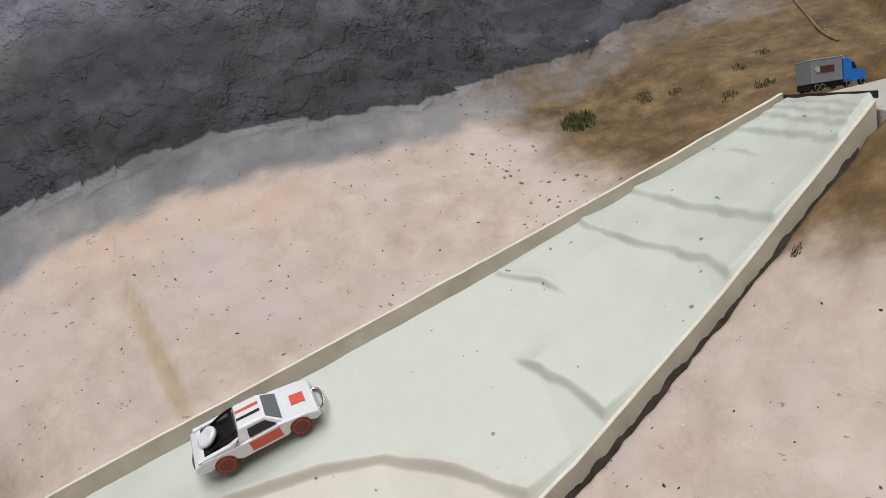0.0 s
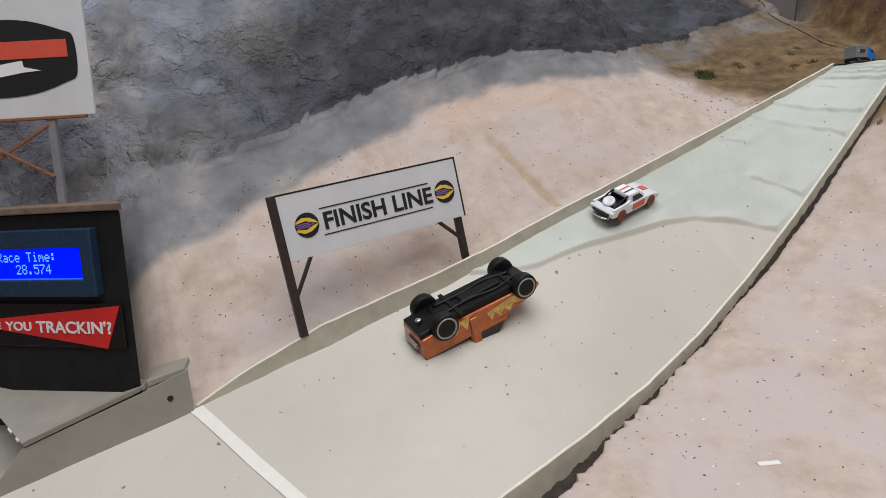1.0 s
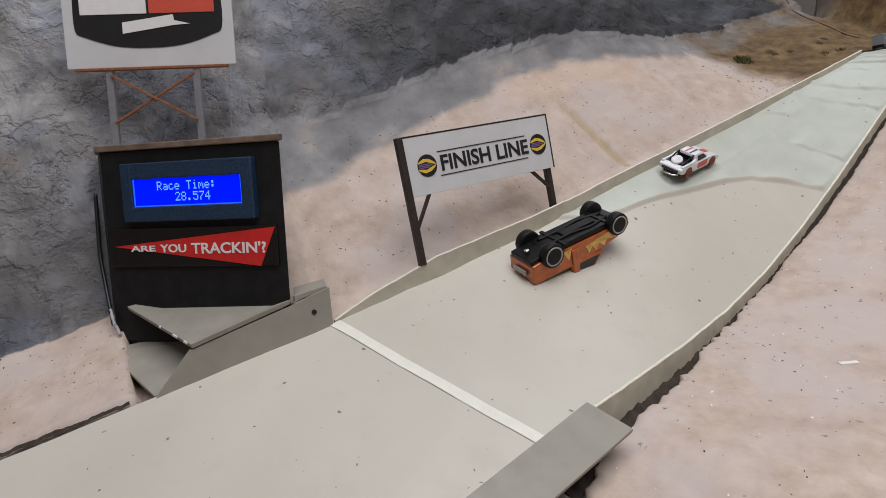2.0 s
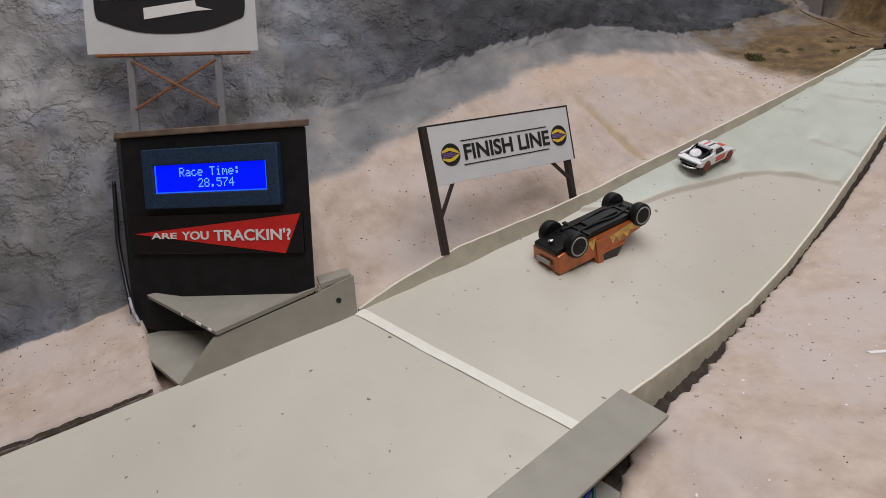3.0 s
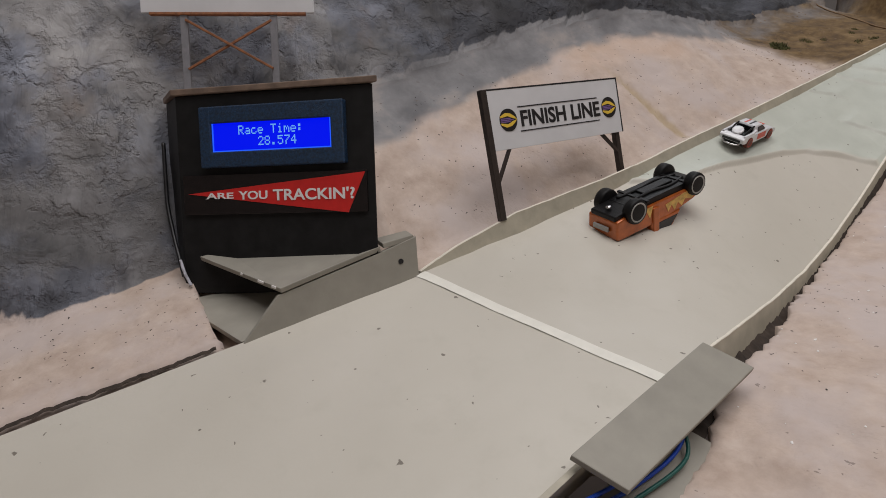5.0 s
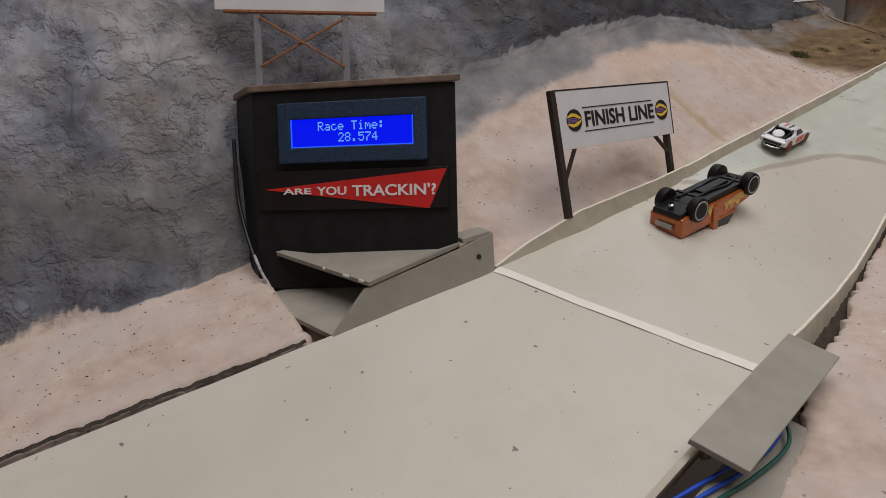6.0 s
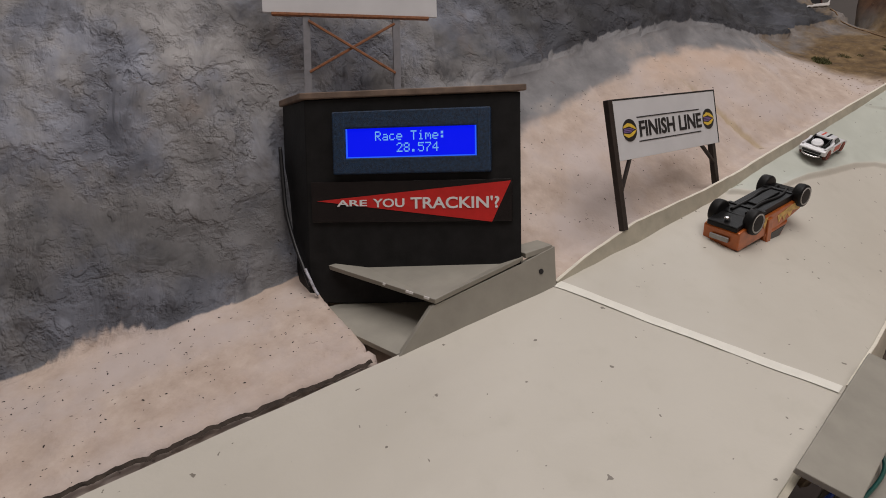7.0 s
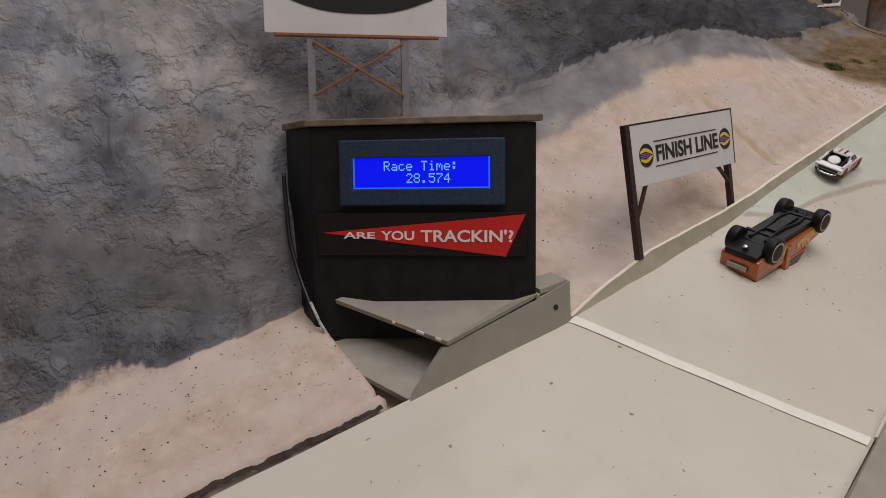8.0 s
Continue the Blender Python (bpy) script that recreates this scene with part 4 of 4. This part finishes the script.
def white_truck():
    nrm, along, across = track_normal(0.15, 0.23)
    at = left_edge(0.238).lerp(right_edge(0.238), 0.135)
    fwd = (along - across * 0.05 - Vector((0, 0, 0.10))).normalized()
    nrm = (nrm + Vector((0.05, -0.05, 0.9))).normalized()
    nrm = (nrm - fwd * nrm.dot(fwd)).normalized()
    left = nrm.cross(fwd)
    m = Matrix((fwd, left, nrm)).transposed().to_4x4() @ Matrix.Scale(0.6, 4)
    m.translation = at + nrm * 0.001 - fwd * 0.6 * 0.035
    root = thing("race_truck", "white die-cast desert race truck with red door panel and red wheels", "toy car", m)
    side = [(0.0, 0.0075), (-0.001, 0.0125), (0.004, 0.0150), (0.0265, 0.0135), (0.0485, 0.0145), (0.064, 0.0128), (0.0705, 0.0105), (0.0715, 0.0070), (0.068, 0.0052), (0.0655, 0.0062), (0.062, 0.0092), (0.055, 0.0092), (0.0505, 0.0040), (0.023, 0.0040), (0.018, 0.0088), (0.0105, 0.0088), (0.006, 0.0062)]
    body = part("body", prism(side, 0.029, 0.0008), "white_car", root)
    part("chassis", block(0.004, 0.067, -0.0105, 0.0105, 0.0028, 0.0075, 0.0006), "dark_plastic", root)
    cab = bmesh.new()
    lo = [(0.0245, -0.0128, 0.0132), (0.0520, -0.0128, 0.0138), (0.0520, 0.0128, 0.0138), (0.0245, 0.0128, 0.0132)]
    hi = [(0.0280, -0.0098, 0.0215), (0.0425, -0.0098, 0.0212), (0.0425, 0.0098, 0.0212), (0.0280, 0.0098, 0.0215)]
    a, b = [cab.verts.new(v) for v in lo], [cab.verts.new(v) for v in hi]
    cab.faces.new(a)
    cab.faces.new(b[::-1])
    for k in range(4):
        cab.faces.new((a[k], a[(k + 1) % 4], b[(k + 1) % 4], b[k]))
    bmesh.ops.bevel(cab, geom=cab.edges[:], offset=0.0010, segments=3, affect="EDGES", profile=0.5)
    part("cab", cab, "white_car", root)
    for s in (-1, 1):
        bm = prism([(0.0315, 0.0148), (0.0475, 0.0150), (0.0425, 0.0196), (0.0325, 0.0196)], 0.0006, 0.0001)
        bm.transform(Matrix.Translation((0, s * 0.0124, 0)))
        for v in bm.verts:
            v.co.y -= s * (v.co.z - 0.0145) * 0.38 - s * 0.0006
        part("window", bm, "glass_dark", root, "dark side window")
        bm = block(0.0300, 0.0480, -0.0002, 0.0002, 0.0062, 0.0128)
        bm.transform(Matrix.Translation((0, s * 0.01455, 0)))
        part("door_panel", bm, "logo_red", body, "red door panel print")
        bm = prism([(0.002, 0.0148), (0.022, 0.0140), (0.0265, 0.0185), (0.020, 0.0158), (0.002, 0.0158)], 0.0025, 0.0004)
        bm.transform(Matrix.Translation((0, s * 0.0128, 0)))
        part("bed_rail", bm, "white_car", body)
        part("roll_bar", tube(smooth_line([(0.010, s * 0.009, 0.0145), (0.018, s * 0.0092, 0.0185), (0.027, s * 0.0092, 0.0208)], 5), 0.0009), "dark_plastic", root, smooth=True)
    part("windscreen", slab([(0.0512, 0.0105, 0.0150), (0.0440, 0.0085, 0.0203), (0.0440, -0.0085, 0.0203), (0.0512, -0.0105, 0.0150)], 0.0005), "glass_dark", root, "dark windscreen")
    part("bed_floor", block(0.006, 0.0265, -0.0110, 0.0110, 0.0138, 0.0150), "dark_plastic", body, "dark open bed")
    part("back_window", block(0.0240, 0.0262, -0.0095, 0.0095, 0.0145, 0.0200, 0.0003), "glass_dark", root, "dark rear cab opening")
    spare = lathe([(0.0045, -0.0016), (0.0062, -0.0012), (0.0064, 0.0), (0.0062, 0.0012), (0.0045, 0.0016), (0.0030, 0.0010)], 28, "z")
    spare.transform(Matrix.Translation((0.0100, 0, 0.0175)) @ Matrix.Rotation(radians(-24), 4, "Y"))
    part("spare_wheel", spare, "white_car", root, "white spare wheel in the bed", smooth=True)
    part("roof_stripe", block(0.0285, 0.0420, 0.0020, 0.0040, 0.02145, 0.02165), "logo_red", root, "red roof stripe")
    part("roof_stripe", block(0.0285, 0.0420, -0.0040, -0.0020, 0.02145, 0.02165), "ink", root, "dark roof stripe")
    part("hood_print", slab([(0.0660, 0.004, 0.01285), (0.0580, 0.004, 0.0141), (0.0580, -0.004, 0.0141), (0.0660, -0.004, 0.01285)][::-1], -0.0003), "logo_red", body, "red hood print")
    part("tail_opening", block(-0.0014, 0.0002, -0.0105, 0.0105, 0.0085, 0.0112, 0.0003), "ink", body, "dark slot in the tail")
    part("front_bumper", tube(smooth_line([(0.069, -0.010, 0.0065), (0.0745, -0.006, 0.0060), (0.0745, 0.006, 0.0060), (0.069, 0.010, 0.0065)], 6), 0.0010), "chrome", root, "chrome tube bumper", smooth=True)
    part("rear_bumper", tube(smooth_line([(0.001, -0.010, 0.0060), (-0.003, -0.005, 0.0055), (-0.003, 0.005, 0.0055), (0.001, 0.010, 0.0060)], 6), 0.0009), "chrome", root, "chrome tube bumper", smooth=True)
    for x in (0.0142, 0.0585):
        for s in (-1, 1):
            wheel(root, x, s * 0.0128, 0.0062, 0.0063, 0.0050, "red_tyre", "red_rim", s)
    return root


orange_truck()
white_truck()


# ---- far end: cross road, trailer truck, sandy hill and odds and ends ----
END_L, END_R = left_edge(0.4365), right_edge(0.4365)
cross = (END_R - END_L).normalized()
onward = Vector((0, 0, 1)).cross(cross).normalized()
bm = slab([END_L - cross * 0.03 + onward * 0.001, END_R + cross * 0.16 + onward * 0.001 + Vector((0, 0, -0.010)), END_R + cross * 0.16 + onward * 0.06 + Vector((0, 0, -0.008)), END_L - cross * 0.03 + onward * 0.06 + Vector((0, 0, 0.004))], 0.02, 0.0004)
tagged(obj("cross_road", bm, "track"), "pale grey flat road crossing the track's head", "road", kind="structure")
bm = bar(END_L + onward * 0.0005 - cross * 0.004 + Vector((0, 0, 0.0010)), END_R + onward * 0.0005 + Vector((0, 0, 0.0012)), 0.0016, 0.0024)
tagged(obj("start_strip", bm, "ink"), "dark strip across the head of the track", "strip", kind="structure")


def box_truck():
    up = Vector((0, 0, 1))
    fwd = Vector((0.50, 0.866, 0)).normalized()
    left = up.cross(fwd)
    m = Matrix((fwd, left, up)).transposed().to_4x4() @ Matrix.Diagonal((0.70, 1.08, 0.82, 1))
    m.translation = (0.1872, 0.4300, 0.1590)
    root = thing("trailer_truck", "grey box trailer with a blue cab on the road", "toy truck", m)
    box = part("trailer", block(0.0, 0.0165, -0.0045, 0.0045, 0.0035, 0.0135, 0.0002), "trailer", root)
    part("roof", block(-0.0002, 0.0167, -0.0047, 0.0047, 0.0134, 0.0138, 0.0001), "trailer_top", box, "light grey trailer roof")
    part("skirt", block(-0.0001, 0.0164, -0.0043, 0.0043, 0.0010, 0.0036, 0.0002), "dark_plastic", root, "black chassis skirt")
    part("logo_bar", block(0.0050, 0.0120, -0.0048, -0.0044, 0.0078, 0.0105), "maroon", box, "dark red bar print")
    disc = lathe([(0.0012, -0.0049), (0.0012, -0.0044)], 16)
    disc.transform(Matrix.Translation((0.0034, 0, 0.0092)))
    part("logo_disc", disc, "trailer_top", box, "pale round print")
    cab = prism([(0.0172, 0.0020), (0.0172, 0.0128), (0.0195, 0.0128), (0.0230, 0.0108), (0.0245, 0.0070), (0.0290, 0.0060), (0.0298, 0.0022)], 0.0086, 0.0006)
    cabin = part("cab", cab, "cab_blue", root, "blue cab")
    part("window", prism([(0.0218, 0.0076), (0.0240, 0.0076), (0.0228, 0.0103), (0.0216, 0.0103)], 0.0089), "glass_dark", cabin)
    for x in (0.0025, 0.0055, 0.0190, 0.0265):
        for s in (-1, 1):
            wheel(root, x, s * 0.0040, 0.0016, 0.0016, 0.0014, "tyre", "grey_rim", s)
    return root


box_truck()


def far_hill():
    rows, zones = [], {k: [] for k in ZONES}
    base = END_L + onward * 0.055
    for a in range(130):
        s = -0.10 + 0.0048 * a
        row = []
        for b in range(90):
            g = 0.0042 * b
            v = base + cross * s + onward * g
            slope = 0.42 + 0.9 * ease(s, 0.10, 0.24) - 0.2 * ease(-s, 0.0, 0.1)
            z = 0.004 + slope * g * ease(g, -0.01, 0.03) - 0.8 * max(0, g - 0.11) * (1 - ease(s, 0.12, 0.2)) + 0.012 * rough(v.x, v.y, 0, 14, 5) * ease(g, 0, 0.03) + 0.003 * rough(v.x, v.y, 1, 60, 4)
            row.append(Vector((v.x, v.y, END_L.z + z)))
            for key in zones:
                zones[key].append(0.0)
            zones["ochre"][-1] = 1.0
            zones["rust"][-1] = ease(s + 0.25 * g, 0.15, 0.22) * ease(g, 0.03, 0.09)
        rows.append(row)
    return tagged(grid_object("ground_hill", rows, zones, "terrain"), "sandy ochre hill behind the track's head", "hill", kind="structure")


far_hill()



# ---- small things lying about ----
def ground_at(ob, x, y):
    hit, place, normal, _ = ob.ray_cast(Vector((x, y, 2.0)), Vector((0, 0, -1)))
    return (place, normal) if hit else (None, None)


rng = random.Random(7)


def bits(bm, at, normal, size, flat, long):
    """One small uneven splinter or crumb lying on the ground."""
    q = normal.to_track_quat("Z", "Y").to_matrix().to_4x4()
    m = Matrix.Translation(at + normal * size * flat * 0.2) @ q @ Matrix.Rotation(rng.uniform(0, 6.28), 4, "Z") @ Matrix.Diagonal((size * long, size, size * flat, 1))
    made = bmesh.ops.create_icosphere(bm, subdivisions=1, radius=0.5, matrix=m)
    for v in made["verts"]:
        v.co += Vector((rng.uniform(-1, 1), rng.uniform(-1, 1), rng.uniform(-1, 1))) * size * 0.12


def scatter(name, label, ground, count, spot, size, material, flat=0.4, long=2.0):
    bm = bmesh.new()
    for _ in range(count):
        x, y = spot()
        at, nrm = ground_at(ground, x, y)
        if at is not None:
            bits(bm, at, nrm, rng.uniform(*size), flat, rng.uniform(1.0, long))
    return tagged(obj(name, bm, material), label, "debris", kind="stuff")


def bank_spot(p0, p1, q0, q1):
    def spot():
        p, q = rng.uniform(p0, p1), rng.uniform(q0, q1)
        return bank_xy(p, q)
    return spot


def shoulder_spot(p0, p1, d0, d1):
    def spot():
        e, d = right_edge(rng.uniform(p0, p1)), rng.uniform(d0, d1)
        return e.x + 0.955 * d, e.y - 0.295 * d
    return spot


scatter("dirt_crumbs", "dark dirt crumbs scattered on the clay ground", BANK, 300, bank_spot(-0.32, -0.095, 0.03, 0.1), (0.0004, 0.0010), "post", 0.4, 2.6)
scatter("dirt_crumbs", "dark dirt crumbs scattered on the clay bank", BANK, 260, bank_spot(0.0, 0.36, 0.02, 0.085), (0.0004, 0.0009), "post", 0.4, 3.0)
scatter("pebbles", "brown pebbles scattered on the sandy slope", BANK, 420, bank_spot(0.34, 0.56, 0.012, 0.12), (0.0005, 0.0020), "stone_bit", 0.7, 1.6)
scatter("dirt_crumbs", "dark dirt crumbs scattered on the pinkish ground", SHOULDER, 150, shoulder_spot(0.05, 0.40, 0.006, 0.09), (0.0003, 0.0008), "post", 0.4, 2.4)
scatter("paint_crumbs", "white paint crumbs scattered on the pinkish ground", SHOULDER, 45, shoulder_spot(0.0, 0.36, 0.005, 0.07), (0.0005, 0.0013), "chip", 0.4, 1.8)

at, nrm = ground_at(SHOULDER, 0.2117, 0.1271)
bm = block(-0.0044, 0.0044, -0.0013, 0.0013, -0.0004, 0.0006, 0.0003)
for v in bm.verts:
    v.co.y += 0.0006 * math.sin(v.co.x * 900)
bm.transform(Matrix.Translation(at) @ Vector((0, 0, 1)).rotation_difference(nrm).to_matrix().to_4x4() @ Matrix.Rotation(radians(43), 4, "Z"))
tagged(obj("paint_flake", bm, "chip"), "white paint flake lying on the pinkish ground", "flake")


def shrub(x, y, ground, wide, tall, count):
    at, nrm = ground_at(ground, x, y)
    if at is None:
        return
    bm = bmesh.new()
    for _ in range(count):
        a, r = rng.uniform(0, 6.28), wide * math.sqrt(rng.random()) * 0.5
        foot = at + Vector((r * math.cos(a), r * math.sin(a), -0.0005))
        g, _n = ground_at(ground, foot.x, foot.y)
        if g is not None:
            foot.z = g.z - 0.0003
        tip = foot + Vector((rng.uniform(-1, 1) * 0.5, rng.uniform(-1, 1) * 0.5, 1)) * tall * rng.uniform(0.35, 1.0) * (1 - 0.6 * r / wide)
        s = Vector((rng.uniform(-1, 1), rng.uniform(-1, 1), 0)).normalized() * tall * 0.10
        v = [bm.verts.new(q) for q in (foot - s, foot + s, tip)]
        bm.faces.new(v)
    tagged(obj("shrub", bm, "bush"), "small dry green shrub on the sandy slope", "shrub", "shrubs on the slope")


shrub(0.090, 0.411, BANK, 0.016, 0.0065, 260)
shrub(0.105, 0.439, BANK, 0.008, 0.0030, 90)
for p, q, w in ((0.42, 0.062, 0.006), (0.43, 0.055, 0.006), (0.44, 0.03, 0.007), (0.452, 0.024, 0.008), (0.455, 0.045, 0.006), (0.47, 0.05, 0.006)):
    shrub(*bank_xy(p, q), BANK, w, w * 0.45, 80)
e = right_edge(0.40)
shrub(e.x + 0.010, e.y - 0.003, SHOULDER, 0.004, 0.0025, 60)

# black cable down the box's side
pts_cable = [(-0.1336, -0.0542, 0.0718), (-0.1304, -0.0561, 0.0531), (-0.127, -0.0579, 0.0377), (-0.1205, -0.0595, 0.0224), (-0.1129, -0.0617, 0.0106), (-0.1066, -0.0634, 0.0008)]
tagged(obj("cable", tube(smooth_line(pts_cable, 8), 0.0011), "ink", smooth=True), "black cable hanging beside the timer box", "cable")


# things behind the sandy slope
def dark_case():
    at, nrm = ground_at(BANK, 0.045, 0.615)
    z = at.z - 0.004 if at is not None else 0.2
    m = Matrix.Translation((0.040, 0.630, z)) @ Matrix.Rotation(radians(22), 4, "Z")
    root = thing("storage_case", "black storage case with maroon end panel behind the slope", "case", m)
    part("body", block(-0.060, 0.030, -0.02, 0.03, 0.0, 0.055, 0.001), "ink", root)
    part("end_panel", block(0.0302, 0.0318, -0.02, 0.03, 0.0, 0.050, 0.0004), "maroon", root, "maroon end panel")
    part("lid", block(-0.061, 0.031, -0.021, 0.031, 0.0552, 0.0590, 0.0008), "dark_plastic", root)


dark_case()
for k, (x, y, s) in enumerate(((0.078, 0.562, 0.009), (0.070, 0.558, 0.006))):
    at, nrm = ground_at(BANK, x, y)
    if at is not None:
        bm = prism([(-s, 0), (s, 0), (s * 1.1, s * 0.75), (s * 0.75, s * 0.3), (-s * 0.8, s * 0.35)], s * 0.6, s * 0.08)
        ob = obj("model_scrap", bm, "chip", m=Matrix.Translation(at - Vector((0, 0, 0.0004))) @ Matrix.Rotation(radians(20 + 30 * k), 4, "Z"))
        tagged(ob, "small white model scrap lying on the sandy crest", "scrap")
pts = []
for k in range(15):
    t = k / 14
    x, y = 0.088 + 0.078 * t, 0.560 - 0.058 * t + 0.006 * math.sin(t * 5)
    at, nrm = ground_at(BANK, x, y)
    if at is not None:
        pts.append(at + Vector((0, 0, 0.0005)))
if len(pts) > 3:
    tagged(obj("twig", tube(pts, 0.0007), "branch", smooth=True), "long thin brown twig lying on the sandy slope", "twig")

# pale putty bead in the corner between rock and box
bm = bmesh.new()
pts = smooth_line([(-0.1102, -0.0627, 0.0089), (-0.1067, -0.0634, 0.0043), (-0.1042, -0.0634, 0.0003), (-0.102, -0.0625, -0.0039)], 10)
bm = tube(pts, 0.0008, 8)
for v in bm.verts:
    v.co += Vector((1, -1, 0.5)) * 0.0012 * rough(v.co.x, v.co.y, v.co.z, 160, 3)
tagged(obj("putty_bead", bm, "putty", smooth=True), "pale lavender putty bead beside the timer box", "putty")

# ---- closing room ----
def room():
    x0, x1, y0, y1, z0, z1 = -1.6, 2.2, -1.9, 2.4, -0.34, 1.5
    t = 0.1
    tagged(obj("floor", block(x0, x1, y0, y1, z0 - t, z0), "room_floor"), "dark wooden room floor", "floor", kind="structure")
    tagged(obj("ceiling", block(x0, x1, y0, y1, z1, z1 + t), "room_ceiling"), "white room ceiling", "ceiling", kind="structure")
    tagged(obj("wall_north", block(x0, x1, y1, y1 + t, z0, z1), "room"), "plain brown-grey room wall", "wall", kind="structure")
    tagged(obj("wall_south", block(x0, x1, y0 - t, y0, z0, z1), "room"), "plain brown-grey room wall", "wall", kind="structure")
    tagged(obj("wall_west", block(x0 - t, x0, y0, y1, z0, z1), "room"), "plain brown-grey room wall", "wall", kind="structure")
    tagged(obj("wall_east", block(x1, x1 + t, y0, y1, z0, z1), "room"), "plain brown-grey room wall", "wall", kind="structure")


room()
